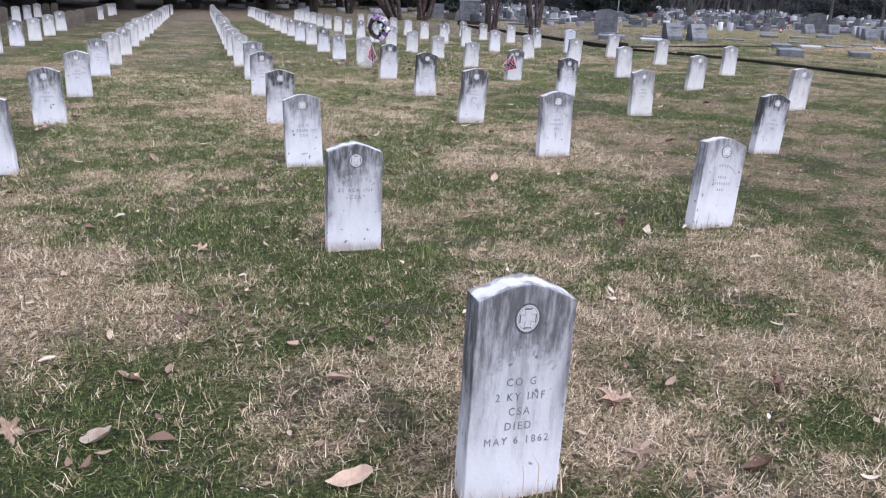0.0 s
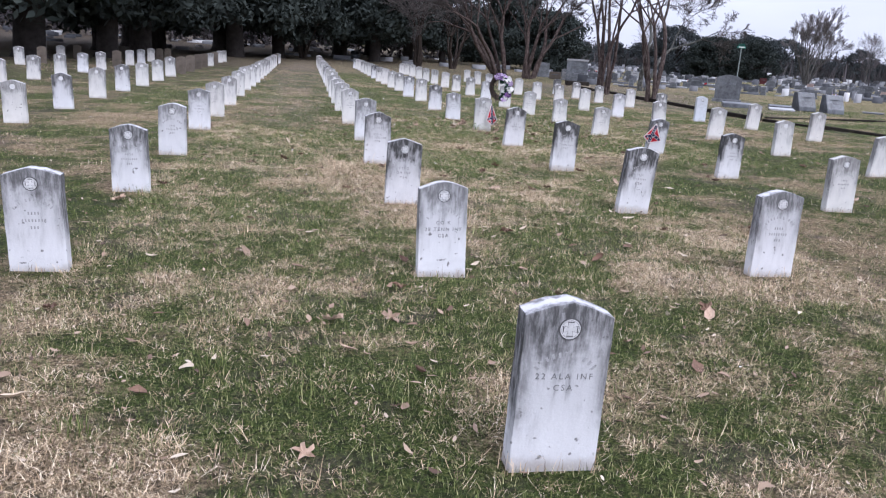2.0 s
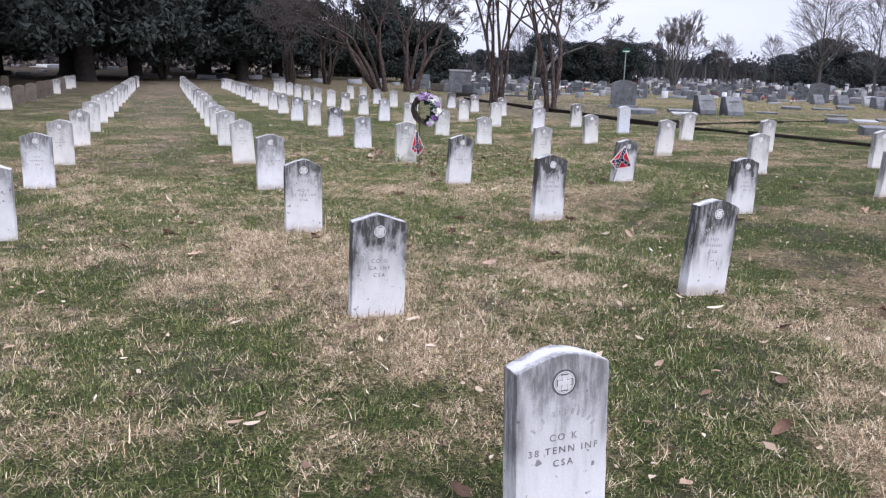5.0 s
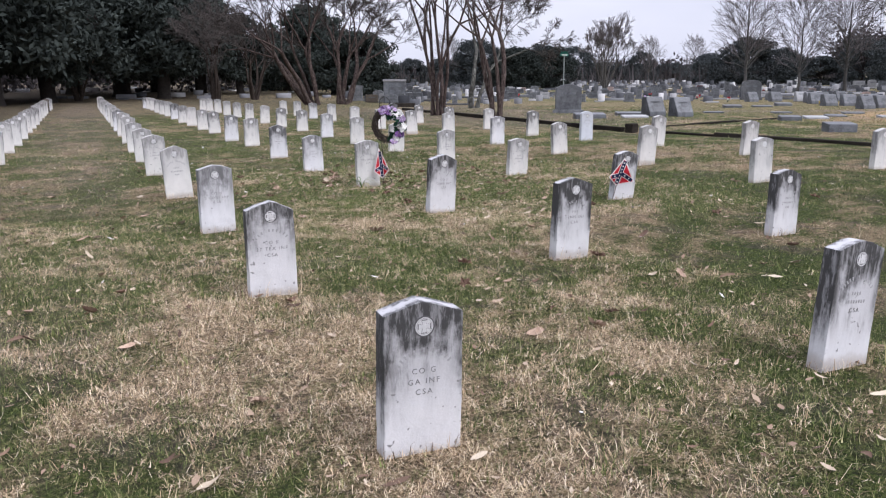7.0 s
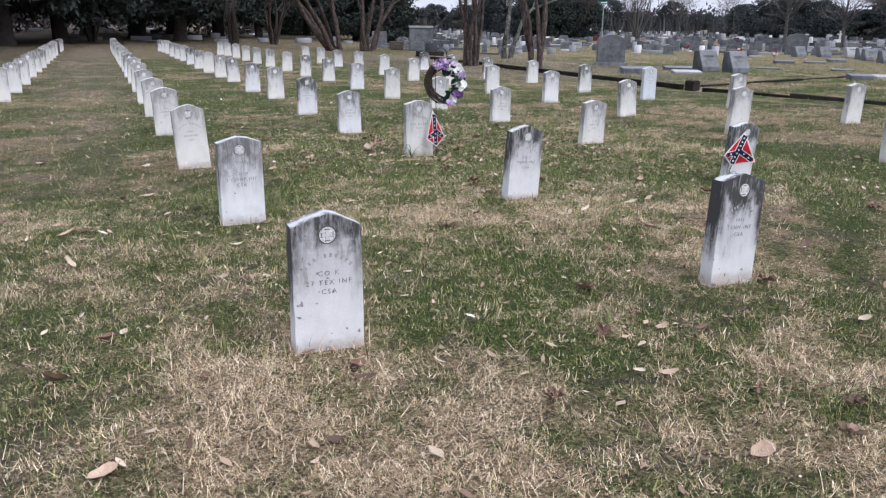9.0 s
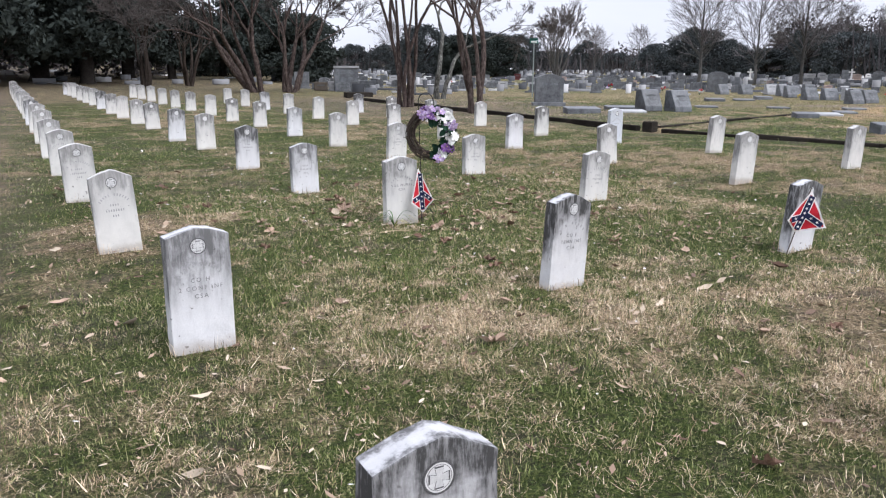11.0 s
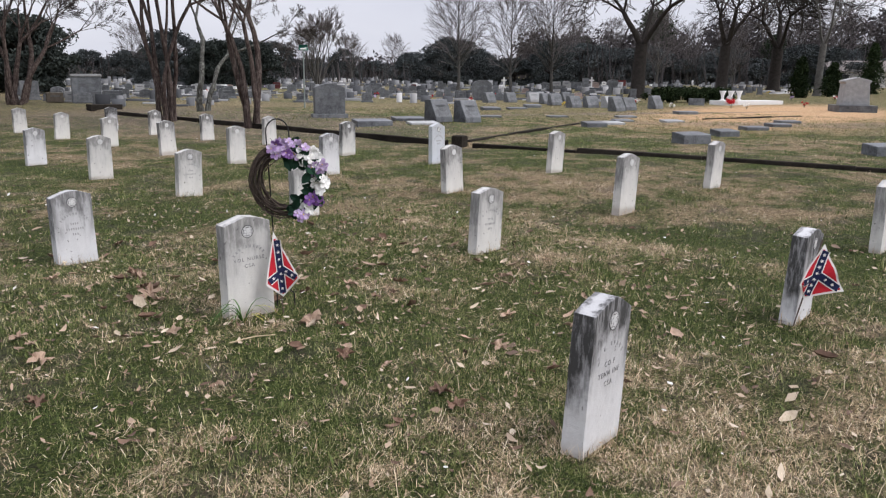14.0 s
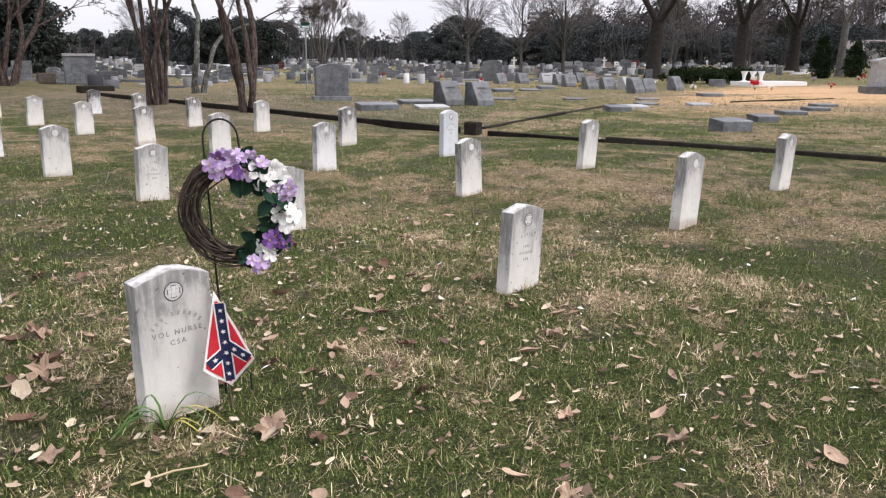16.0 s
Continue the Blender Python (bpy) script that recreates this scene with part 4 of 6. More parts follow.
    for az, dist, s in ((12.5, 92, 1.1), (15.5, 100, 1.1), (28.5, 92, 0.8), (31, 98, 0.8), (25.0, 125, 0.7)):
        x, y = dist * math.sin(radians(az)), 8 + dist * math.cos(radians(az))
        copy_thing(low, up(x, y) @ Matrix.Rotation(rng.uniform(0, 6.28), 4, "Z") @ Matrix.Scale(s, 4))
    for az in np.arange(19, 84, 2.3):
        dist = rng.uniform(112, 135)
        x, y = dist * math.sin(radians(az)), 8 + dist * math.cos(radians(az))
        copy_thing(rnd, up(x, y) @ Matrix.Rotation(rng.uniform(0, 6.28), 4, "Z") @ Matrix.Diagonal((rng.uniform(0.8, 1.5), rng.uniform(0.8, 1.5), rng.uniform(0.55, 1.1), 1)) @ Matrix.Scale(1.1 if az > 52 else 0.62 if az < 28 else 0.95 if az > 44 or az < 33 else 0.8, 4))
    for az in np.arange(53.5, 88, 2.3):
        dist = rng.uniform(98, 150)
        x, y = dist * math.sin(radians(az)), 8 + dist * math.cos(radians(az))
        copy_thing(rng.choice((tall, wide)), up(x, y) @ Matrix.Rotation(rng.uniform(0, 6.28), 4, "Z") @ Matrix.Scale(rng.uniform(0.8, 1.05) * (1.25 if az > 63 else 1.0), 4))
    for az in (54, 60, 66, 71, 76, 81):
        dist = rng.uniform(125, 160)
        x, y = dist * math.sin(radians(az)), 8 + dist * math.cos(radians(az))
        copy_thing(pine, up(x, y) @ Matrix.Rotation(rng.uniform(0, 6.28), 4, "Z") @ Matrix.Scale(rng.uniform(0.5, 0.75), 4))
    for az, dist, s in ((24, 120, 0.8), (26, 130, 0.7), (35, 130, 0.8), (38, 128, 0.75), (41, 140, 0.8)):
        x, y = dist * math.sin(radians(az)), 8 + dist * math.cos(radians(az))
        copy_thing(wide, up(x, y) @ Matrix.Scale(s, 4))
    # brush that closes the far edge
    nr = np.random.default_rng(8)
    cs, rs = [], []
    for az in np.arange(-40, 100, 0.45):
        for k in range(4 if az < 50 else 12):
            dist = nr.uniform(138, 165)
            h = (3.4 if az < 50 else 10.0 if az < 62 else 12.5) * nr.uniform(0.4, 1.0)
            bx, by = dist * math.sin(radians(az)), 8 + dist * math.cos(radians(az))
            cs.append((bx, by, gz(bx, by) + h * nr.uniform(0.2, 0.9)))
            rs.append(nr.uniform(1.4, 2.4))
    for az in np.arange(-42, 14, 0.5):
        dist = nr.uniform(88, 108)
        bx, by = dist * math.sin(radians(az)), 8 + dist * math.cos(radians(az))
        for high in (nr.uniform(0.4, 1.6), nr.uniform(1.8, 3.2), nr.uniform(3.0, 5.0)):
            cs.append((bx, by, gz(bx, by) + high))
            rs.append(nr.uniform(1.4, 2.3))
    v, f = leaf_cloud(nr, cs, rs, 80, 0.34, 0.9)
    # and the stems of leafless saplings in front of it
    n = 3600
    az, dist = np.radians(nr.uniform(14, 92, n)), nr.uniform(112, 150, n)
    px, py = dist * np.sin(az), 8 + dist * np.cos(az)
    hi = nr.uniform(2.0, 5.0, n) * np.where(az > radians(52), 1.5, 0.7)
    w, tx, ty = nr.gamma(2.0, 0.018, n), nr.normal(0, 0.24, n) * hi, nr.normal(0, 0.24, n) * hi
    ox, oy = np.cos(az) * w, -np.sin(az) * w
    z = ground_z(px, py)
    sv = np.stack([np.stack([px - ox, py - oy, z], 1), np.stack([px + ox, py + oy, z], 1), np.stack([px + tx + ox * 0.3, py + ty + oy * 0.3, z + hi], 1), np.stack([px + tx - ox * 0.3, py + ty - oy * 0.3, z + hi], 1)], 1).reshape(-1, 3)
    f = np.concatenate([f, np.arange(n * 4) + len(v)])
    v = np.concatenate([v, sv])
    tagged(new("far_woods", quick_mesh("far_woods", v, f, 4, M_BRUSH)), "brown leafless winter brush along the far edge", "woods", kind="stuff")


plant_trees()


# ---- family graves behind the kerb ----
def tablet_outline(w, h, style):
    a = w / 2
    if style == "round":
        return [(-a, 0), (a, 0)] + [(a * math.cos(t), h - 0.22 * w + 0.22 * w * math.sin(t)) for t in np.linspace(0, math.pi, 13)]
    if style == "serp":
        return [(-a, 0), (a, 0), (a, h * 0.86)] + [(x * a, h * (0.86 + 0.14 * math.cos(x * 1.57))) for x in (0.85, 0.6, 0.3, 0, -0.3, -0.6, -0.85)] + [(-a, h * 0.86)]
    return [(-a, 0), (a, 0), (a, h), (-a, h)]


def monument(m, w, h, d, mat, label, style="flat", base=True, name="monument", lines=True, group="family graves"):
    ob = thing(name, m, label, "gravestone", group)
    z0 = 0.0
    if base:
        bm = box(-w / 2 - 0.09, w / 2 + 0.09, -d / 2 - 0.09, d / 2 + 0.09, -0.1, 0.14)
        soft_edges(bm, 0.015)
        part("plinth", bm, mat, ob)
        z0 = 0.137
    bm = prism([(x, z + z0) for x, z in tablet_outline(w, h - z0, style)], -d / 2, d / 2)
    soft_edges(bm, 0.012, 1)
    part("tablet", bm, mat, ob)
    if lines:
        part("name_bar", box(-w * 0.28, w * 0.28, -d / 2 - 0.004, -d / 2 + 0.01, z0 + (h - z0) * 0.60, z0 + (h - z0) * 0.70), M_GREY if mat in (M_GREYDARK, M_MAROON) else M_GREYDARK, ob)
    return ob


def slant(m, w, h, mat, label, group="slanted grave markers"):
    ob = thing("slant_marker", m, label, "gravestone", group)
    side = [(-0.28, 0.0), (0.24, 0.0), (0.22, h), (-0.02, h), (-0.26, 0.18)]
    bm = prism(side, -w / 2, w / 2)
    bm.transform(Matrix.Rotation(math.pi / 2, 4, "Z") @ Matrix.Rotation(0, 4, "X"))
    soft_edges(bm, 0.012, 1)
    part("stone", bm, mat, ob)
    top, low = Vector((0, -0.02, h)), Vector((0, -0.26, 0.18))
    q0, q1 = low.lerp(top, 0.60), low.lerp(top, 0.70)
    nrm = Vector((0, -(h - 0.18), 0.24)).normalized() * 0.004
    bm = bmesh.new()
    vs = [bm.verts.new(p + nrm + Vector((sx * w * 0.3, 0, 0))) for p, sx in ((q0, -1), (q0, 1), (q1, 1), (q1, -1))]
    bm.faces.new(vs)
    bmesh.ops.solidify(bm, geom=bm.faces[:], thickness=0.004)
    part("name_bar", bm, M_GREY, ob)
    return ob


def ledger(m, w, l, h, mat, label, tip=0.0):
    """A low flat slab, thicker at its head."""
    ob = thing("flat_grave_marker", m, label, "gravestone", "flat grave markers")
    bm = prism([(-w / 2, -0.06), (w / 2, -0.06), (w / 2, h), (-w / 2, h)], -l / 2, l / 2)
    for v in bm.verts:
        if v.co.y > 0 and v.co.z > 0:
            v.co.z += tip
    soft_edges(bm, 0.012, 1)
    part("slab", bm, mat, ob)
    return ob


def flowers(m, mats, label, seed, size=0.2):
    nr = np.random.default_rng(seed)
    ob = thing("flower_bouquet", m, label, "flowers", "flowers on the graves")
    stem = bmesh.new()
    for i in range(5):
        a = i * 1.3
        tube([(0, 0, 0), (0.4 * size * math.cos(a), 0.4 * size * math.sin(a), size)], 0.008, 4, stem)
    part("stems", stem, M_SILKLEAF, ob)
    for k, mt in enumerate(mats):
        cs = [(nr.normal(0, size * 0.4), nr.normal(0, size * 0.4), size * nr.uniform(0.7, 1.5)) for _ in range(6)]
        v, f = leaf_cloud(nr, cs, [size * 0.3] * 6, 22, size * 0.2, 1.0)
        part("blossoms", quick_mesh("blossoms", v, f, 4, mt), None, ob)
    return ob


def on(x, y, turn=0.0):
    return pose(x, y, gz(x, y), 0, 0, turn)


def family_graves():
    monument(on(18.2, 37.1, -28), 1.12, 1.24, 0.34, M_GREY, "large rounded grey granite family monument on a plinth", "serp")
    for x, y in ((19.0, 32.3), (20.0, 31.9)):
        slant(on(x, y, -6) @ Matrix.Diagonal((1, 1.25, 1, 1)), 0.72, 0.74, M_GREYDARK, "dark polished slanted marker, lichen-streaked and leaning")
    for x, y, w, l, h, t, mt in ((17.2, 22.3, 0.86, 0.55, 0.21, -28, M_GREYDARK), (20.7, 23.1, 0.75, 0.5, 0.15, -28, M_GREYDARK), (17.9, 18.4, 0.8, 0.5, 0.19, -34, M_GREYDARK), (21.9, 19.0, 0.8, 0.5, 0.15, -34, M_GREYDARK), (20.9, 27.4, 0.8, 0.5, 0.13, -32, M_GREYDARK), (22.8, 28.0, 0.9, 0.6, 0.06, -30, M_PALE),
                                 (16.0, 32.2, 1.3, 0.75, 0.16, -24, M_GREYDARK), (18.9, 33.6, 1.3, 0.7, 0.12, -24, M_GREYDARK), (17.6, 31.6, 1.1, 0.6, 0.05, -24, M_PALE), (28.7, 38.3, 1.0, 0.6, 0.12, -30, M_GREYDARK),
                                 (30.8, 38.4, 1.1, 0.6, 0.08, -30, M_GREYDARK), (33.2, 39.3, 0.95, 0.6, 0.14, -30, M_GREY), (24.5, 28.6, 0.8, 0.5, 0.05, -25, M_GREYDARK), (26.0, 27.5, 0.9, 0.5, 0.05, -25, M_PALE)):
        ledger(on(x, y, t), 0.86 * w, 0.9 * l, h, mt, "low grey granite slab set flat in the turf", 0.045)
    for x, y, w, l, h, t in ((24.0, 23.7, 0.75, 0.5, 0.10, -35), (26.1, 23.8, 0.7, 0.5, 0.09, -35), (29.0, 24.6, 0.8, 0.5, 0.08, -35), (27.5, 30.3, 0.8, 0.4, 0.05, -30), (25.6, 32.2, 0.8, 0.4, 0.05, -30), (23.2, 33.6, 0.8, 0.4, 0.05, -30), (33.0, 30.6, 1.0, 0.5, 0.12, -30)):
        ledger(on(x, y, t), w, l, h, M_GREYDARK, "flat grey grave marker in the grass", 0.02)
    # slanted rows
    for x, y, mt in ((37.9, 46.3, M_GREY), (39.6, 46.0, M_GREY), (41.2, 45.4, M_PALE), (39.6, 43.2, M_GREY), (41.6, 44.0, M_GREY), (44.6, 45.3, M_GREY), (35.2, 38.1, M_GREY), (36.2, 37.7, M_GREY), (37.5, 41.0, M_GREY), (33.1, 34.2, M_GREY), (34.6, 34.5, M_GREY),
                     (35.6, 35.8, M_GREY), (38.0, 34.9, M_GREY), (36.8, 37.0, M_PALE), (40.3, 36.2, M_GREY)):
        slant(on(x, y, -12 + 9 * math.sin(x * 5)), 0.74, 0.62, mt, "grey granite slanted grave marker")
    monument(on(42.0, 50.5, -40), 1.3, 1.35, 0.4, M_GREY, "tall grey granite family monument with a framed panel", "round")
    monument(on(46.0, 36.6, -50), 0.9, 0.42, 0.3, M_GREYDARK, "small dark granite marker", "flat", False)
    # the dark monuments beyond the last soldiers' row
    monument(on(17.3, 56.3, -18), 1.42, 1.42, 0.5, M_GREYDARK, "broad dark granite monument with a light cap", "flat", False)
    ledger(pose(17.3, 56.3, gz(17.3, 56.3) + 1.415, 0, 0, -18), 1.5, 0.6, 0.07, M_PALE, "pale weathered cap stone on a dark monument")
    monument(on(18.9, 56.8, -18), 1.0, 0.6, 0.3, M_GREYDARK, "dark grey granite monument", "flat")
    monument(on(17.0, 63.6, -14), 1.0, 1.1, 0.35, M_GREY, "grey upright monument on a wide base", "flat")
    monument(on(16.3, 58.0, -14), 0.8, 0.5, 0.5, M_BROWN, "low brown block marker", "flat", False)
    monument(on(29.0, 62.0, -25), 1.1, 0.75, 0.35, M_GREYDARK, "wide dark granite monument", "round")
    ledger(on(14.6, 48.0, -10), 1.3, 0.8, 0.2, M_KERB, "dark flat tomb slab")
    # white tomb with urns
    tomb = thing("white_tomb", on(50.7, 35.5, -17), "long low white tomb with three urns", "tomb")
    bm = box(-2.5, 2.5, -0.8, 0.8, -0.1, 0.26)
    soft_edges(bm, 0.03)
    part("slab", bm, M_WHITE, tomb)
    for k in range(3):
        bm = bmesh.new()
        tube([(0, 0, 0.25), (0, 0, 0.31), (0, 0, 0.36), (0, 0, 0.6), (0, 0, 0.82), (0, 0, 0.86)], [0.16, 0.16, 0.08, 0.11, 0.21, 0.22], 14, bm)
        part("urn", bm, M_WHITE, tomb, at=pose(-1.9 + 0.75 * k, 0.3, 0))
    obe = thing("obelisk_monument", on(43.4, 26.9, -55), "pale stepped monument with a pointed cap on a dark base", "monument")
    bm = box(-0.9, 0.9, -0.9, 0.9, -0.1, 0.35)
    soft_edges(bm, 0.03)
    part("base", bm, M_GREYDARK, obe)
    bm = prism([(-0.66, 0.345), (0.66, 0.345), (0.56, 1.42), (0.64, 1.46), (0.64, 1.56), (0.0, 1.72), (-0.64, 1.56), (-0.64, 1.46), (-0.56, 1.42)], -0.45, 0.45)
    soft_edges(bm, 0.02, 1)
    part("shaft", bm, M_PALE, obe)
    monument(on(57.5, 27.8, -60), 1.1, 1.75, 0.45, M_PALE, "tall rounded pale granite monument", "round")
    flowers(on(55.9, 27.9), [M_YELLOW], "yellow flowers beside a monument", 71, 0.5)
    flowers(on(42.0, 32.6), [M_RED, M_PETAL], "red and white flowers on a fresh grave", 72, 0.4)
    # marble crosses
    for x, y in ((65.6, 68.1), (73.7, 62.6)):
        cr = thing("grave_cross", on(x, y, -40) @ Matrix.Scale(0.55, 4), "white marble cross on a stepped foot", "cross")
        bm = box(-0.35, 0.35, -0.35, 0.35, -0.1, 0.5)
        soft_edges(bm, 0.02)
        part("foot", bm, M_WHITE, cr)
        part("cross", prism([(-0.13, 0.495), (0.13, 0.495), (0.13, 1.6), (0.5, 1.6), (0.5, 1.85), (0.13, 1.85), (0.13, 2.3), (-0.13, 2.3), (-0.13, 1.85), (-0.5, 1.85), (-0.5, 1.6), (-0.13, 1.6)], -0.1, 0.1), M_WHITE, cr)
    # street sign
    sg = thing("street_sign", on(23.2, 45.4, 8), "green street-name sign on a thin metal post", "sign")
    bm = bmesh.new()
    tube([(0, 0, -0.2), (0, 0, 2.72)], 0.035, 8, bm)
    part("post", bm, M_POST, sg)
    bm = box(-0.29, 0.29, -0.012, 0.012, 2.70, 2.83)
    soft_edges(bm, 0.005)
    blade = part("blade", bm, M_SIGN, sg)
    part("name_bar", box(-0.2, 0.2, -0.016, 0.016, 2.745, 2.79), M_CLOTHWHITE, blade)
    bm = box(-0.012, 0.012, -0.28, 0.28, 2.84, 2.96)
    soft_edges(bm, 0.005)
    part("blade", bm, M_SIGN, sg)
    return on


family_graves()


def crowd_of_graves():
    """The many stones that fill the cemetery beyond, in loose rows."""
    rng = random.Random(17)
    kinds = []
    for w, h, d, mt, style, lab in ((0.9, 0.75, 0.26, M_GREY, "serp", "grey granite gravestone on a plinth"), (1.1, 0.8, 0.28, M_PALE, "flat", "pale granite gravestone on a plinth"), (0.8, 0.9, 0.25, M_PALE, "round", "rounded pale stone grave marker"),
                                    (1.15, 0.7, 0.3, M_GREYDARK, "flat", "dark polished granite gravestone"), (0.7, 1.1, 0.3, M_GREY, "flat", "tall narrow grey gravestone"), (0.9, 0.7, 0.26, M_PINK, "serp", "pinkish granite gravestone on a plinth"),
                                    (0.5, 0.7, 0.14, M_WHITE, "round", "small white marble gravestone"), (1.3, 0.95, 0.32, M_GREY, "round", "wide grey family gravestone"), (1.0, 0.85, 0.3, M_MAROON, "flat", "dark red polished granite gravestone")):
        kinds.append(monument(on(70 + len(kinds) * 1.9, 66, -40), w, h, d, mt, lab, style, True, "gravestone"))
    low = ledger(on(66, 64, -40), 1.2, 0.8, 0.12, M_PALE, "pale flat grave slab")
    weights = (9, 2.5, 1.2, 8, 5, 1, 0.3, 5, 0.5)
    placed = 0
    far_v, far_f = [], []
    nr = np.random.default_rng(2)
    for i in range(0, 74):
        for j in range(0, 104):
            y = 44 + i * 2.05 + rng.uniform(-0.7, 0.7)
            x = 15 + j * 1.4 + rng.uniform(-0.7, 0.7) + 0.3 * i
            dist = math.hypot(x, y - 10)
            az = math.degrees(math.atan2(x, y - 10))
            if dist > 132 or az > 76 or az < 16 or (az > 58 and dist < 58) or (dist < 43) or (az > 30 and dist < 50) or (az > 44 and dist < 58):
                continue
            if rng.random() < (0.42 if dist < 62 else 0.14) or math.hypot(x - 57, y - 47) < 3 or math.hypot(x - 33, y - 56) < 2 or (az > 56 and rng.random() < 0.45):
                continue
            if math.hypot(x - 51, y - 37) < 7 or math.hypot(x - 60, y - 47) < 4:
                continue
            if placed < 290 and dist < 88 and rng.random() < 0.42:
                placed += 1
                src = low if rng.random() < 0.24 else rng.choices(kinds, weights)[0]
                s = rng.uniform(0.42, 0.70)
                copy_thing(src, on(x, y, -35 + rng.gauss(0, 9)) @ Matrix.Diagonal((s, s, s * rng.uniform(0.85, 1.15), 1)))
            else:
                w, d, h = rng.uniform(0.12, 0.34), rng.uniform(0.07, 0.13), rng.choice((0.08, 0.14, 0.3, 0.4, 0.5, 0.6)) * rng.uniform(0.8, 1.15)
                if rng.random() < 0.3:
                    w, d, h = rng.uniform(0.4, 1.5), rng.uniform(0.08, 0.4), rng.uniform(0.06, 0.2)
                a = radians(-35 + rng.gauss(0, 9))
                ca, sa = math.cos(a), math.sin(a)
                k = len(far_v)
                for px, py in ((-w, -d), (w, -d), (w, d), (-w, d)):
                    for z in (0.0, h):
                        far_v.append((x + px * ca - py * sa, y + px * sa + py * ca, gz(x, y) + z))
                for q in ((0, 2, 3, 1), (2, 4, 5, 3), (4, 6, 7, 5), (6, 0, 1, 7), (1, 3, 5, 7)):
                    far_f.extend(k + t for t in q)
    for i in range(90):
        az, dist = radians(rng.uniform(-32, 16)), rng.uniform(66, 100)
        x, y, w, d, h = dist * math.sin(az), 10 + dist * math.cos(az), rng.uniform(0.25, 0.8), rng.uniform(0.1, 0.3), rng.uniform(0.1, 0.45)
        k = len(far_v)
        for px, py in ((-w, -d), (w, -d), (w, d), (-w, d)):
            for z in (0.0, h):
                far_v.append((x + px, y + py, gz(x, y) + z))
        for q in ((0, 2, 3, 1), (2, 4, 5, 3), (4, 6, 7, 5), (6, 0, 1, 7), (1, 3, 5, 7)):
            far_f.extend(k + t for t in q)
    m, n, l, b = material("mixed_far_stone")
    l.new(ramp(n, l, n.new("ShaderNodeNewGeometry").outputs["Random Per Island"], [(0.0, (0.035, 0.037, 0.042)), (0.4, (0.11, 0.114, 0.124)), (0.8, (0.27, 0.272, 0.28)), (1.0, (0.62, 0.61, 0.61))]), b.inputs["Base Color"])
    dull(b, 0.8)
    tagged(new("far_gravestones", quick_mesh("far_gravestones", np.array(far_v), np.array(far_f), 4, m)), "hundreds of grey and white gravestones far off", "gravestones", kind="stuff")
    sets = (([M_PETAL], "white flowers on a grave"), ([M_RED, M_PETAL], "red and white flowers on a grave"), ([M_PURPLE], "purple flowers on a grave"), ([M_RED], "red flowers on a grave"), ([M_YELLOW], "yellow flowers on a grave"))
    for k in range(34):
        az, dist = rng.uniform(20, 70), rng.uniform(46, 88)
        x, y = dist * math.sin(radians(az)), 10 + dist * math.cos(radians(az))
        mats, lab = rng.choice(sets)
        flowers(on(x, y), mats, lab, 100 + k, 0.2)


crowd_of_graves()


# ---- sandy ground, hedges and what stands far behind ----
def hedge(x, y, w, h, seed):
    nr = np.random.default_rng(seed)
    ob = thing("clipped_shrub", on(x, y), "rounded clipped dark green shrub", "shrub", "clipped shrubs in a row")
    stem = bmesh.new()
    for k in range(4):
        tube([(0, 0, -0.05), (0.3 * math.cos(k * 1.6), 0.3 * math.sin(k * 1.6), h * 0.6)], [0.05, 0.02], 5, stem)
    part("stem", stem, M_BARKDARK, ob)
    cs = [(w * 0.42 * math.cos(a) * r, w * 0.42 * math.sin(a) * r, h * z) for a, r, z in zip(nr.uniform(0, 6.28, 40), np.sqrt(nr.random(40)), nr.uniform(0.22, 0.78, 40))]
    v, f = leaf_cloud(nr, cs, [h * 0.28] * 40, 90, 0.10, 0.9)
    part("foliage", quick_mesh("foliage", v, f, 4, M_HEDGE), None, ob)


for k, (x, y, w) in enumerate(((48.6, 40.4, 2.6), (51.0, 39.7, 2.8), (53.3, 38.8, 2.3))):
    hedge(x, y, w, 1.1, 60 + k)


def cypress(x, y, h, w, seed):
    nr = np.random.default_rng(seed)
    ob = thing("cypress", on(x, y), "narrow cone-shaped dark evergreen", "tree", "cone-shaped evergreens")
    stem = bmesh.new()
    tube([(0, 0, -0.1), (0, 0, h * 0.9)], [0.12, 0.02], 6, stem)
    part("trunk", stem, M_BARKDARK, ob)
    cs, rs = [], []
    for t in np.linspace(0.06, 0.97, 46):
        r = w * (1 - t) ** 0.7 * min(1, t * 6) * 0.5
        a = nr.uniform(0, 6.28)
        cs.append((r * 0.6 * math.cos(a), r * 0.6 * math.sin(a), h * t))
        rs.append(0.18 + r * 0.55)
    v, f = leaf_cloud(nr, cs, rs, 80, 0.12, 1.1)
    part("foliage", quick_mesh("foliage", v, f, 4, M_HEDGE), None, ob)


for k, (x, y, h, w) in enumerate(((67.9, 38.6, 3.2, 1.9), (72.5, 37.6, 2.7, 2.1), (82.0, 37.3, 4.6, 2.6), (77.3, 33.4, 4.0, 2.2), (78.5, 30.6, 3.8, 2.2))):
    cypress(x, y, h, w, 80 + k)


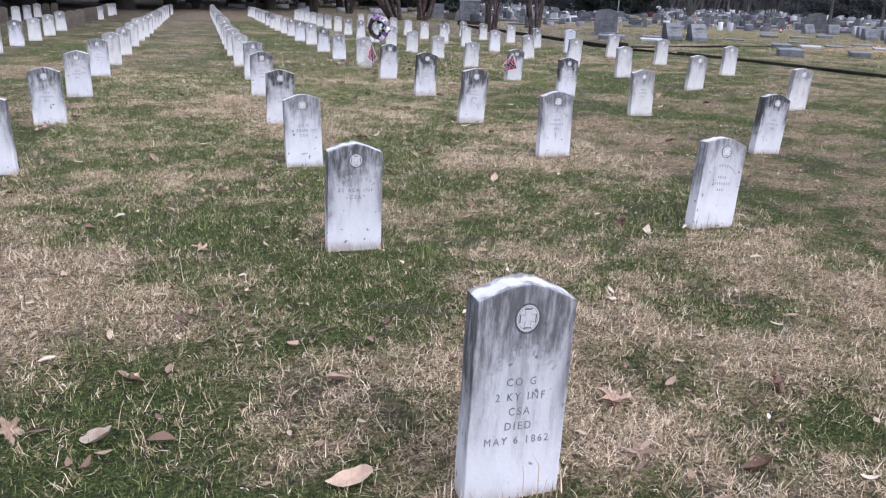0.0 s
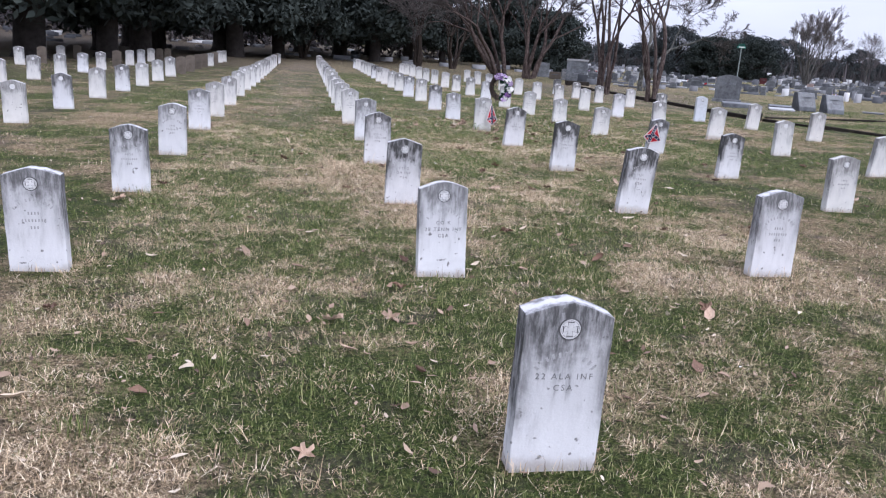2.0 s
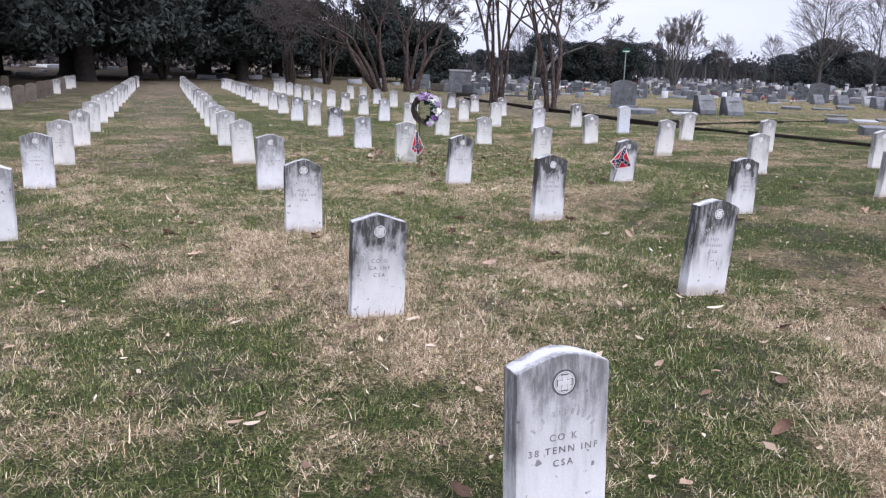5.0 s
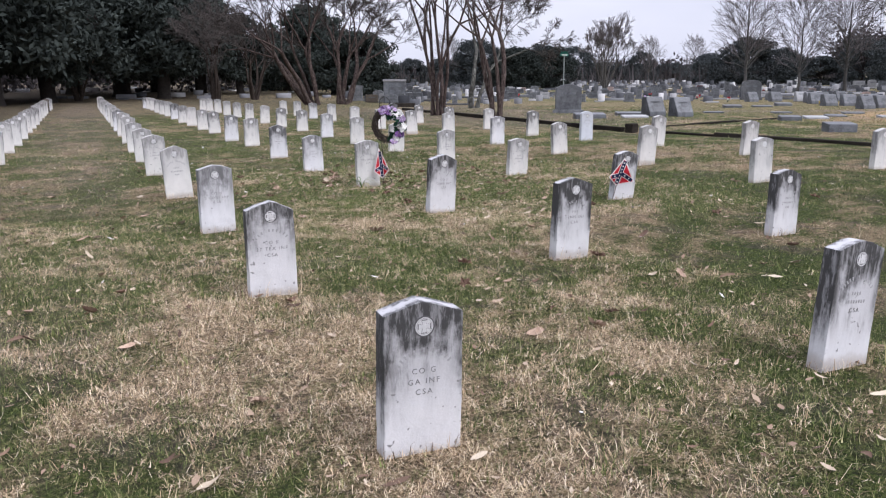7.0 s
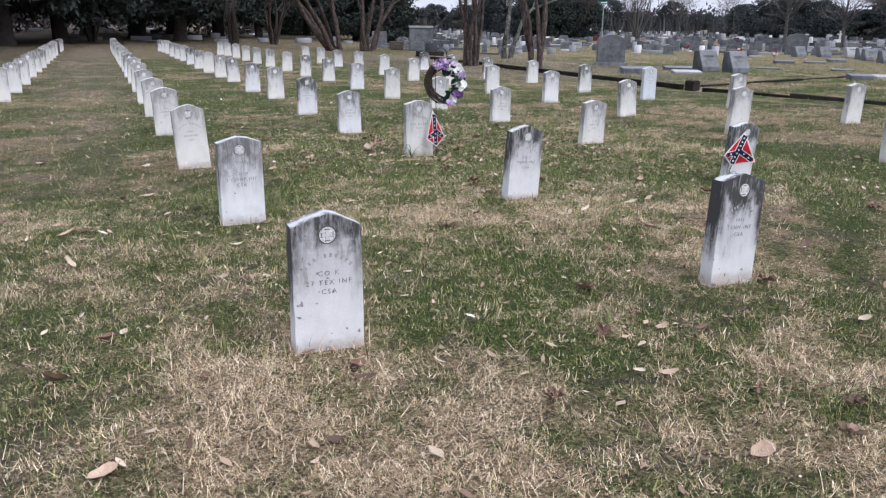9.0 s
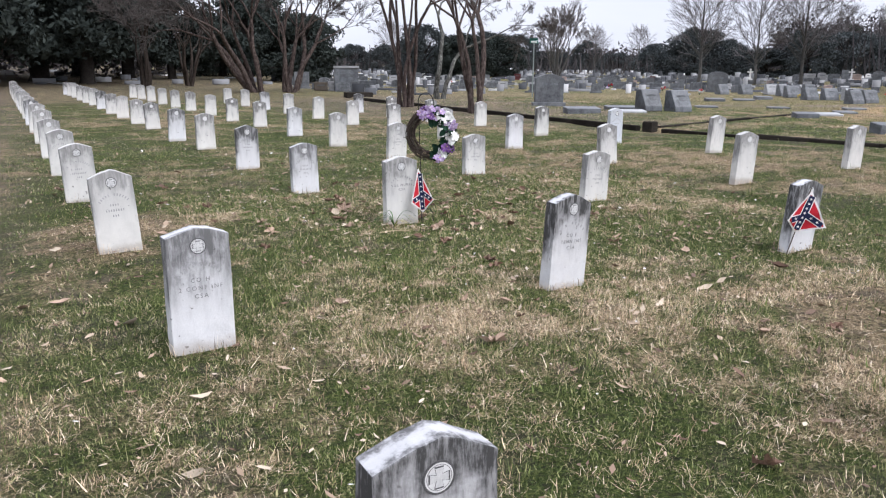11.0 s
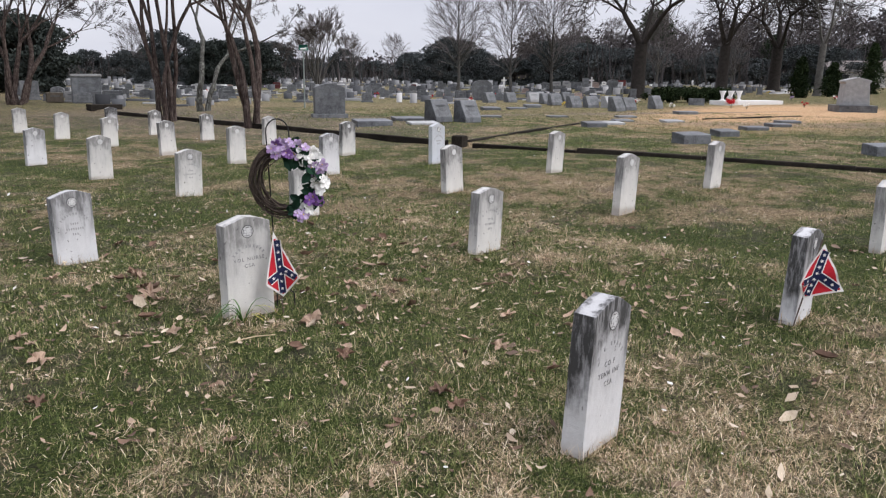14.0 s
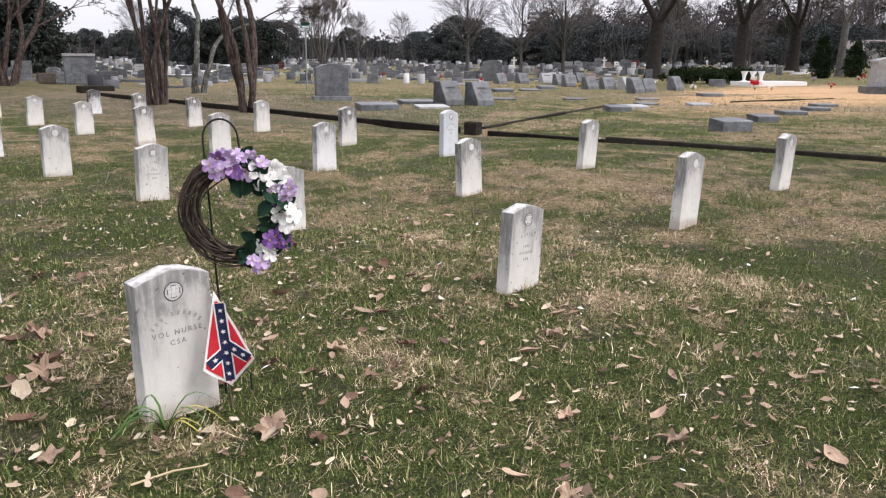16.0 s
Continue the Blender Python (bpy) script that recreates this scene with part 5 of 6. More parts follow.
def far_house():
    ob = thing("white_house", on(112.0, 47.0, -60) @ Matrix.Scale(0.75, 4), "low white house with a pitched roof beyond the graves", "house")
    bm = box(-6, 6, -3.5, 3.5, -0.2, 2.6)
    part("wall", bm, M_WHITE, ob)
    bm = prism([(-4.0, 2.55), (4.0, 2.55), (0.0, 4.4)], -6.4, 6.4)
    bm.transform(Matrix.Rotation(math.pi / 2, 4, "Z"))
    part("roof", bm, M_ROOF, ob)
    for k in range(3):
        win = part("window", box(-0.55, 0.55, -0.05, 0.02, -0.6, 0.6), M_WHITE, ob, at=pose(-3.6 + 3.4 * k, -3.5, 1.5))
        part("pane", box(-0.45, 0.45, -0.07, -0.045, -0.5, 0.5), M_GREYDARK, win)


far_house()


# ---- wreath on its hook, flags and bulbs at the nurse's stone ----
def hook_and_wreath(x, y):
    z0 = gz(x, y)
    hk = thing("shepherd_hook", pose(x, y, z0, 0, 0, -30), "thin black iron garden hook stuck in the turf", "garden hook")
    pts = [(-0.02, 0, -0.15), (-0.012, 0, 0.2), (-0.03, 0, 0.6), (-0.045, 0, 1.0), (-0.052, 0, 1.14)]
    pts += [(0.02 + 0.074 * math.cos(a), 0, 1.19 + 0.085 * math.sin(a)) for a in np.linspace(math.pi, 0.15, 11)] + [(0.098, 0, 1.15), (0.104, 0, 1.105), (0.112, 0, 1.09), (0.122, 0, 1.097)]
    bm = tube(pts, 0.0048, 8)
    part("rod", bm, M_IRON, hk)
    bm = tube([(-0.012, 0, 0.13), (0.07, 0, 0.12), (0.10, 0, 0.09), (0.105, 0, -0.12)], 0.0045, 7)
    part("step_bar", bm, M_IRON, hk)

    wr = thing("wreath", pose(x + 0.055, y - 0.045, z0 + 0.872, 2, 0, -30), "grapevine wreath with purple and white silk flowers", "wreath")
    rng = random.Random(4)
    for k in range(44):
        bm = bmesh.new()
        r, off, ph, tw = rng.uniform(0.158, 0.226), rng.uniform(-0.03, 0.03), rng.uniform(0, 6.28), rng.uniform(-3, 3)
        span = rng.uniform(3.6, 6.1)
        pts = []
        for i in range(31):
            a = ph + span * i / 30
            rr = r + 0.016 * math.sin(tw * a + ph) + 0.004 * math.sin(7 * a + 3 * ph)
            pts.append((rr * math.cos(a), off + 0.016 * math.cos(tw * a + 2 * ph), rr * 1.06 * math.sin(a)))
        tube(pts, rng.uniform(0.0022, 0.0062), 5, bm)
        part("vine", bm, M_VINE, wr)
    for k in range(26):
        a = rng.uniform(1.5, 5.8)
        c = Vector((0.195 * math.cos(a), 0, 0.207 * math.sin(a)))
        o = Vector((math.cos(a), 0, math.sin(a)))
        bm = tube([c + Vector((0, -0.03, 0)), c + o * 0.045 + Vector((0, -0.03, 0)), c + o * rng.uniform(0.06, 0.09) + Vector((rng.uniform(-0.03, 0.03), -0.02, rng.uniform(-0.03, 0.03)))], [0.002, 0.002, 0.001], 4)
        part("loose_tendril", bm, M_VINE, wr)

    def blossom(pos, size, mat, seed):
        """Five cupped petals round a small eye."""
        r2 = random.Random(seed)
        face = Vector((r2.uniform(-0.6, 0.6), -1, r2.uniform(-0.5, 0.6))).to_track_quat("Z", "Y").to_matrix().to_4x4()
        base = Matrix.Translation(pos) @ face
        bm = bmesh.new()
        for i in range(5):
            a = 6.283 * i / 5 + r2.uniform(-0.15, 0.15)
            m = base @ Matrix.Rotation(a, 4, "Z")
            rows = []
            for u, w, h in ((0.05, 0.10, 0.0), (0.45, 0.34, 0.10), (0.8, 0.36, 0.12), (1.0, 0.14, 0.06 + r2.uniform(-0.08, 0.08))):
                rows.append([bm.verts.new(m @ Vector((u * size, s * w * size, h * size + abs(s) * 0.08 * size))) for s in (-1, 0, 1)])
            for p, q in zip(rows, rows[1:]):
                for s in (0, 1):
                    bm.faces.new((p[s], p[s + 1], q[s + 1], q[s]))
        fl = part("flower", bm, mat, wr)
        eye = bmesh.new()
        bmesh.ops.create_icosphere(eye, subdivisions=1, radius=size * 0.12, matrix=base @ Matrix.Translation((0, 0, size * 0.05)))
        part("flower_eye", eye, M_YELLOW if mat is not M_PETAL else M_PETAL, fl)

    def silk_leaf(pos, size, seed):
        r2 = random.Random(seed)
        q = Euler((r2.uniform(-0.7, 0.7) + 1.57, r2.uniform(-0.5, 0.5), r2.uniform(-0.5, 0.5))).to_matrix().to_4x4() @ Matrix.Rotation(r2.uniform(0, 6.28), 4, "Z")
        m = Matrix.Translation(pos) @ q
        bm = bmesh.new()
        rows = []
        for u, w in ((0, 0.03), (0.25, 0.30), (0.55, 0.34), (0.85, 0.18), (1.0, 0.02)):
            rows.append([bm.verts.new(m @ Vector((u * size, s * w * size, abs(s) * 0.12 * size - 0.15 * size * u * u))) for s in (-1, 0, 1)])
        for p, q2 in zip(rows, rows[1:]):
            for s in (0, 1):
                bm.faces.new((p[s], p[s + 1], q2[s + 1], q2[s]))
        part("silk_leaf", bm, M_SILKLEAF, wr)

    # from the top round the outer side to the foot: purple, white, purple, white, purple, white
    runs = ((116, 88, M_PURPLE, 11, 0.043), (104, 84, M_VIOLET, 6, 0.038), (78, 64, M_PURPLE, 5, 0.042), (58, 32, M_PETAL, 9, 0.054), (30, 16, M_PURPLE, 6, 0.046), (6, -20, M_PETAL, 8, 0.044), (-26, -44, M_VIOLET, 7, 0.042), (-58, -76, M_PURPLE, 6, 0.040), (-44, -60, M_PETAL, 4, 0.045))
    k = 0
    for a0, a1, mat, n, size in runs:
        n = int(n * 1.35)
        for i in range(n):
            a = radians(a0 + (a1 - a0) * (i + 0.5) / n + rng.uniform(-4, 4))
            rr = rng.uniform(0.175, 0.255)
            blossom(Vector((rr * math.cos(a), -0.045 - rng.uniform(0, 0.045), rr * 1.05 * math.sin(a))), size * rng.uniform(0.66, 1.05), mat, 300 + k)
            k += 1
    for i in range(60):
        a = radians(rng.uniform(-75, 88))
        rr = rng.uniform(0.14, 0.225)
        silk_leaf(Vector((rr * math.cos(a), -0.035 - rng.uniform(0, 0.035), rr * 1.05 * math.sin(a))), rng.uniform(0.06, 0.10), 500 + i)


hook_and_wreath(2.78, 17.99)


def stick_flag(m, label, T, R, B, L, foot, bend, seed):
    """A small cloth flag hanging limp from a stick: two panels that meet in the fold between its top and its lowest corner."""
    fl = thing("grave_flag", m, label, "flag", "small flags at headstones")
    T, R, B, L = (Vector(p) for p in (T, R, B, L))
    tip = Vector((T.x, 0.012, T.y + 0.02))
    part("stick", tube([Vector((foot, 0.012, -0.08)), tip], 0.0042, 7), M_STICK, fl)

    def cloth(p, lift):
        """From the flat outline to the hanging cloth."""
        t = (T.y - p.y) / (T.y - B.y)
        line = T.x + (B.x - T.x) * t
        d = p.x - line
        y = -0.012 - abs(d) * (bend if d > 0 else bend * 1.6) - 0.012 * math.sin(9 * t + 14 * d + seed) * min(1, abs(d) * 12) - lift
        return Vector((p.x, y, p.y))

    def sheet(name, poly, mat, lift, parent, label=""):
        bm = bmesh.new()
        f = bm.faces.new([bm.verts.new((p.x, 0, p.y)) for p in poly])
        bmesh.ops.triangulate(bm, faces=[f])
        for _ in range(3):
            long = [e for e in bm.edges if e.calc_length() > 0.022]
            if long:
                bmesh.ops.subdivide_edges(bm, edges=long, cuts=1)
                bmesh.ops.triangulate(bm, faces=bm.faces[:])
        for v in bm.verts:
            v.co = cloth(Vector((v.co.x, v.co.z)), lift)
        bmesh.ops.recalc_face_normals(bm, faces=bm.faces)
        bmesh.ops.solidify(bm, geom=bm.faces[:], thickness=0.0012)
        return part(name, bm, mat, parent, label)

    def inner(p, c, k):
        return c + (p - c) * k

    c = (T + R + B + L) / 4
    hem = sheet("hem", [T, R, B, L], M_CLOTHWHITE, 0.0, fl, "white cloth border")
    field = sheet("field", [inner(p, c, 0.885) for p in (T, R, B, L)], M_RED, 0.0035, fl, "red cloth field")

    def band(p, q, w, name, mat, lift):
        d = (q - p).normalized()
        n = Vector((-d.y, d.x)) * w
        return sheet(name, [p - n, q - n, q + n, p + n], mat, lift, fl)

    def star(p, r, a):
        pts = []
        for i in range(10):
            rr = r if i % 2 == 0 else r * 0.42
            t = a + math.pi / 2 + i * math.pi / 5
            pts.append(p + Vector((rr * math.cos(t), rr * math.sin(t))))
        bm = bmesh.new()
        vs = [bm.verts.new(cloth(q, 0.0105)) for q in pts]
        mid = bm.verts.new(cloth(p, 0.0105))
        for i in range(10):
            bm.faces.new((mid, vs[i], vs[(i + 1) % 10]))
        bmesh.ops.recalc_face_normals(bm, faces=bm.faces)
        part("star", bm, M_CLOTHWHITE, fl)

    t0, b0 = inner(T, c, 0.80) + Vector((0.012, 0)), inner(B, c, 0.82)
    cross = t0.lerp(b0, 0.52)
    r0, l0 = inner(R, c, 0.80), inner(L, c, 0.76)
    for p, q in ((t0, b0), (cross, r0), (t0.lerp(b0, 0.62), l0)):
        band(p, q, 0.026, "white_edging", M_CLOTHWHITE, 0.0055)
    for p, q in ((t0, b0), (cross, r0), (t0.lerp(b0, 0.62), l0)):
        band(p, q, 0.0195, "navy_band", M_BLUE, 0.0080)
    for i in range(7):
        star(t0.lerp(b0, 0.09 + 0.137 * i), 0.0125, 0.2 * i)
    for q in (0.38, 0.74):
        star(cross.lerp(r0, q), 0.0125, 0.4)
    star(t0.lerp(b0, 0.62).lerp(l0, 0.62), 0.0125, 0.1)


stick_flag(pose(2.685, 17.82, gz(2.7, 17.8) + 0.02, 0, 0, -30), "small drooping red flag with a starred blue cross", (-0.045, 0.545), (0.112, 0.235), (0.008, 0.105), (-0.105, 0.205), 0.012, 0.30, 1.0)
stick_flag(pose(4.915, 15.265, gz(4.93, 15.2), 0, 0, -38) @ Matrix.Scale(1.12, 4), "small red flag with starred blue cross, leaning stick", (0.075, 0.49), (0.185, 0.225), (-0.02, 0.175), (-0.09, 0.27), -0.07, 0.30, 2.4)


def bulbs(x, y):
    """A clump of strap leaves that have flopped over."""
    ob = thing("bulb_clump", on(x, y), "flopped green strap leaves of a spring bulb clump", "plant")
    rng = random.Random(9)
    for k in range(17):
        a = rng.gauss(2.75, 0.45) if k % 3 else rng.gauss(-0.5, 0.5)
        ln, w = rng.uniform(0.15, 0.31), rng.uniform(0.004, 0.0075)
        d, side = Vector((math.cos(a), math.sin(a), 0)), Vector((-math.sin(a), math.cos(a), 0))
        top = rng.uniform(0.45, 0.75)
        bm = bmesh.new()
        prev = None
        for i in range(8):
            t = i / 7
            p = d * (ln * 0.85 * t ** 1.2) + Vector((rng.uniform(-0.003, 0.003), 0, ln * top * math.sin(min(3.0, 2.7 * t)) * (1.1 - 0.3 * t)))
            p.z = max(p.z, 0.008)
            ww = w * (1 - 0.8 * t ** 3)
            row = [bm.verts.new(p - side * ww), bm.verts.new(p - Vector((0, 0, 0.0015))), bm.verts.new(p + side * ww)]
            if prev:
                for s in (0, 1):
                    bm.faces.new((prev[s], prev[s + 1], row[s + 1], row[s]))
            prev = row
        part("strap_leaf", bm, M_STRAPDRY if k % 6 == 0 else M_STRAP, ob)


bulbs(2.36, 17.78)


def dry_stem(a, b):
    """A broken straw stem that lies on the turf."""
    bm = tube([(a[0], a[1], gz(*a) + 0.02), ((a[0] + b[0]) / 2 + 0.012, (a[1] + b[1]) / 2, gz(*a) + 0.034), (b[0], b[1], gz(*b) + 0.03)], [0.0045, 0.004, 0.0025], 6)
    thing("dry_stem", Matrix(), "thin broken straw-coloured stem lying on the grass", "stem", "", finish(bm, "dry_stem", M_STEM))


dry_stem((2.05, 17.43), (2.31, 17.36))


# ---- fallen leaves ----
def leaf_mesh(seed, mat):
    """A curled dead leaf, a hand's length, with a midrib and a stalk."""
    rng = random.Random(seed)
    ln, wd = rng.uniform(0.085, 0.115), rng.uniform(0.020, 0.031)
    curl, cup, twist = rng.uniform(0.10, 0.30), rng.uniform(0.2, 0.9), rng.uniform(-0.5, 0.5)
    bm = bmesh.new()
    rows = []
    for i in range(9):
        t = i / 8
        w = wd * math.sin(math.pi * (0.06 + 0.92 * t) ** 0.85) * (1 + 0.12 * math.sin(11 * t + seed))
        x = ln * (t - 0.5)
        z0 = curl * ln * (2 * t - 1) ** 2 * rng.uniform(0.8, 1.2) * 0.7
        row = []
        for s in (-1, -0.5, 0, 0.5, 1):
            z = z0 + cup * w * s * s + twist * w * s * (t - 0.5)
            row.append(bm.verts.new((x, s * w, z + 0.004)))
        rows.append(row)
    for a, b in zip(rows, rows[1:]):
        for s in range(4):
            bm.faces.new((a[s], a[s + 1], b[s + 1], b[s]))
    tube([rows[0][2].co.copy(), rows[0][2].co + Vector((-0.02, 0.004, 0.003))], 0.0012, 4, bm)
    bmesh.ops.recalc_face_normals(bm, faces=bm.faces)
    return finish(bm, "fallen_leaf", mat)


def lobed_mesh(seed, mat):
    """A dry lobed leaf, crumpled."""
    rng = random.Random(seed)
    bm = bmesh.new()
    mid = bm.verts.new((0, 0, 0.006))
    k = 22
    rim, half = [], []
    for i in range(k):
        a = 2 * math.pi * i / k
        r = 0.042 * (1.0 + 0.42 * math.cos(5 * a + 0.3)) * rng.uniform(0.8, 1.15)
        rim.append(bm.verts.new((r * math.cos(a), r * math.sin(a), 0.006 + rng.uniform(0.0, 0.03))))
        half.append(bm.verts.new((0.5 * r * math.cos(a), 0.5 * r * math.sin(a), 0.006 + rng.uniform(0, 0.010))))
    for i in range(k):
        j = (i + 1) % k
        bm.faces.new((mid, half[i], half[j]))
        bm.faces.new((half[i], rim[i], rim[j], half[j]))
    return finish(bm, "fallen_leaf", mat)


def scatter_leaves():
    rng = random.Random(23)
    meshes = [(leaf_mesh(s, M_DEADLEAF[s % 3]), ("tan", "pale", "brown")[s % 3]) for s in range(9)]
    meshes += [(lobed_mesh(s, M_DEADLEAF[(0, 2)[s % 2]]), ("tan", "brown")[s % 2]) for s in range(4)]
    spots = [(-1.24, 2.71, 1.7), (-0.46, 2.3, 1.4), (-1.11, 4.08, 0.9), (-0.4, 2.95, 1.2), (-1.19, 3.17, 1.0), (1.38, 2.61, 1.1), (0.88, 2.06, 1.1), (0.53, 2.23, 0.9), (-2.07, 5.31, 1.2), (1.52, 6.5, 1.2), (2.02, 4.78, 1.3),
             (-1.36, 7.79, 1.3), (-0.78, 6.33, 1.1), (1.54, 6.58, 1.1), (1.26, 7.77, 1.0), (-0.46, 6.42, 1.0), (4.01, 11.61, 1.3), (1.18, 10.94, 1.2), (-0.84, 9.86, 1.1), (-1.6, 12.67, 1.1), (-0.52, 10.57, 1.0), (1.84, 11.1, 1.0),
             (-1.24, 12.46, 1.1), (1.44, 14.5, 1.4), (-0.31, 15.72, 1.2), (0.62, 17.32, 1.3), (2.66, 17.45, 1.3), (4.15, 17.28, 1.3), (4.46, 17.37, 1.3)]
    spots += [(2.39, 16.07, 1.1), (4.31, 14.92, 1.2), (3.8, 16.25, 1.2), (4.56, 16.38, 1.1), (4.0, 18.48, 1.2), (4.82, 17.69, 1.1), (2.29, 18.96, 1.2), (2.39, 19.3, 1.2)]
    spots += [(2.38, 19.32, 1.5), (2.31, 18.86, 1.4), (2.22, 18.76, 1.5), (2.06, 18.58, 1.5), (2.06, 18.68, 1.2), (2.38, 18.96, 1.1), (2.02, 18.21, 1.3), (2.68, 17.49, 1.5), (2.27, 18.95, 1.1), (2.25, 19.30, 1.1), (2.21, 18.61, 0.9), (2.10, 18.11, 0.7), (3.31, 18.44, 1.0), (2.51, 18.43, 0.9)]
    for i in range(235):
        u = rng.random()
        if u < 0.45:
            x, y = rng.gauss(3.2, 1.7), rng.gauss(18.3, 1.8)
        else:
            x, y = rng.uniform(-2.8, 7.5), rng.uniform(1.6, 20.0)
        spots.append((x, y, rng.uniform(0.55, 1.25)))
    for i, (x, y, s) in enumerate(spots):
        me, tone = meshes[(1, 0, 4, 3, 9, 10, 5, 11)[i % 8]] if i < 51 else rng.choice(meshes)
        m = pose(x, y, gz(x, y) + 0.012, rng.gauss(0, 14), rng.gauss(0, 14), rng.uniform(0, 360)) @ Matrix.Scale(s, 4)
        thing("fallen_leaf", m, tone + " curled dead leaf lying on the grass", "leaf", "fallen leaves", me)
    # crumbs of leaf too small to tell apart
    nr = np.random.default_rng(6)
    n = 12000
    px = np.concatenate([nr.uniform(-8.0, 12.5, n // 2), nr.normal(4.0, 2.6, n - n // 2)])
    py = np.concatenate([nr.uniform(1.2, 32.0, n // 2), nr.normal(19.5, 3.2, n - n // 2)])
    keep = px < kerb_x(py) - 0.3
    px, py = px[keep], py[keep]
    n = len(px)
    c = np.stack([px, py, ground_z(px, py) + nr.uniform(0.012, 0.03, n)], 1)
    a = nr.normal(0, 1, (n, 3)) * np.array([1, 1, 0.35])
    a /= np.linalg.norm(a, axis=1)[:, None]
    b = np.cross(a, nr.normal(0, 0.35, (n, 3)) + np.array([0, 0, 1]))
    b /= np.linalg.norm(b, axis=1)[:, None]
    s = nr.gamma(3.0, 0.0046, n)[:, None]
    v = np.stack([c - a * s, c + b * s * 0.5, c + a * s, c - b * s * 0.5], axis=1).reshape(-1, 3)
    # and broken leaves, folded along the midrib: three cross-rows of three points each
    k = 3100
    qx = np.concatenate([nr.uniform(-4.0, 9.0, 1000), nr.uniform(-2.8, 3.2, 900), nr.normal(3.6, 2.2, k - 1900)])
    qy = np.concatenate([nr.uniform(1.4, 26.0, 1000), nr.uniform(1.4, 16.0, 900), nr.normal(18.6, 2.4, k - 1900)])
    size, wide, yaw = nr.gamma(7.0, 0.0034, k), nr.uniform(0.25, 0.5, k), nr.uniform(0, 6.283, k)
    fold, arch, tip = nr.uniform(-0.1, 0.7, k), nr.uniform(-0.1, 0.5, k), nr.normal(0, 0.3, k)
    pts = []
    for u, breadth in ((-1.0, 0.10), (-0.5, 0.8), (0.05, 1.0), (0.6, 0.7), (1.0, 0.08)):
        for side in (-1.0, 0.0, 1.0):
            lx, ly = u * size, side * breadth * wide * size * nr.uniform(0.8, 1.2, k)
            lz = arch * size * u * u + fold * np.abs(ly) + tip * lx * 0.5 + side * tip * 0.2 * size + 0.35 * size * np.abs(tip)
            wx, wy = qx + lx * np.cos(yaw) - ly * np.sin(yaw), qy + lx * np.sin(yaw) + ly * np.cos(yaw)
            pts.append(np.stack([wx, wy, ground_z(qx, qy) + 0.018 + lz], 1))
    quads = np.array([c for r in (0, 3, 6, 9) for c in (r, r + 1, r + 4, r + 3, r + 1, r + 2, r + 5, r + 4)])
    faces = (15 * np.arange(k)[:, None] + quads[None, :]).ravel()
    mb, nb, lb, bb = material("broken_leaf")
    lb.new(ramp(nb, lb, nb.new("ShaderNodeNewGeometry").outputs["Random Per Island"], [(0.0, (0.085, 0.052, 0.036)), (0.35, (0.20, 0.125, 0.085)), (0.7, (0.36, 0.265, 0.185)), (1.0, (0.60, 0.51, 0.39))]), bb.inputs["Base Color"])
    dull(bb, 0.8)
    tagged(new("broken_leaves", quick_mesh("broken_leaves", np.stack(pts, 1).reshape(-1, 3), faces, 4, mb)), "small folded tan and brown dead leaves strewn over the turf", "leaf litter", kind="stuff")
    m, nn, l, bs = material("leaf_crumbs")
    l.new(ramp(nn, l, nn.new("ShaderNodeNewGeometry").outputs["Random Per Island"], [(0.0, (0.08, 0.05, 0.036)), (0.35, (0.25, 0.17, 0.12)), (0.8, (0.42, 0.32, 0.225)), (0.95, (0.56, 0.48, 0.37)), (0.97, (0.74, 0.73, 0.70))]), bs.inputs["Base Color"])
    dull(bs, 0.8)
    tagged(new("leaf_litter", quick_mesh("leaf_litter", v, np.arange(n * 4), 4, m)), "crumbled bits of dead leaf in the grass", "leaf litter", kind="stuff")


scatter_leaves()


# ---- grass blades ----
def blades(rng, px, py, length, lean0, lean1, wide, segs):
    """Bent blades: a foot, one or two joints and a tip."""
    n = len(px)
    yaw = rng.uniform(0, 2 * np.pi, n)
    dx, dy = np.cos(yaw), np.sin(yaw)
    w = wide * rng.uniform(0.6, 1.4, n) * 0.5
    sx, sy = -dy * w, dx * w
    z = ground_z(px, py) - 0.004
    out, hgt = np.zeros(n), np.zeros(n)
    rows = [np.stack([px - sx, py - sy, z], 1), np.stack([px + sx, py + sy, z], 1)]
    for k in range(segs):
        ang = lean0 + (lean1 - lean0) * k / max(1, segs - 1)
        out, hgt = out + np.sin(ang) * length / segs, np.maximum(hgt + np.cos(ang) * length / segs, 0.006)
        cx, cy = px + dx * out, py + dy * out
        if k < segs - 1:
            rows += [np.stack([cx - sx * 0.8, cy - sy * 0.8, z + hgt], 1), np.stack([cx + sx * 0.8, cy + sy * 0.8, z + hgt], 1)]
        else:
            rows.append(np.stack([cx, cy, z + hgt], 1))
    tri = []
    for k in range(segs - 1):
        a = 2 * k
        tri += [a, a + 1, a + 3, a, a + 3, a + 2]
    a = 2 * (segs - 1)
    tri += [a, a + 1, a + 2]
    per = 2 * segs + 1
    v = np.stack(rows, 1).reshape(-1, 3)
    f = (np.arange(n)[:, None] * per + np.array([tri])).ravel()
    return v, f


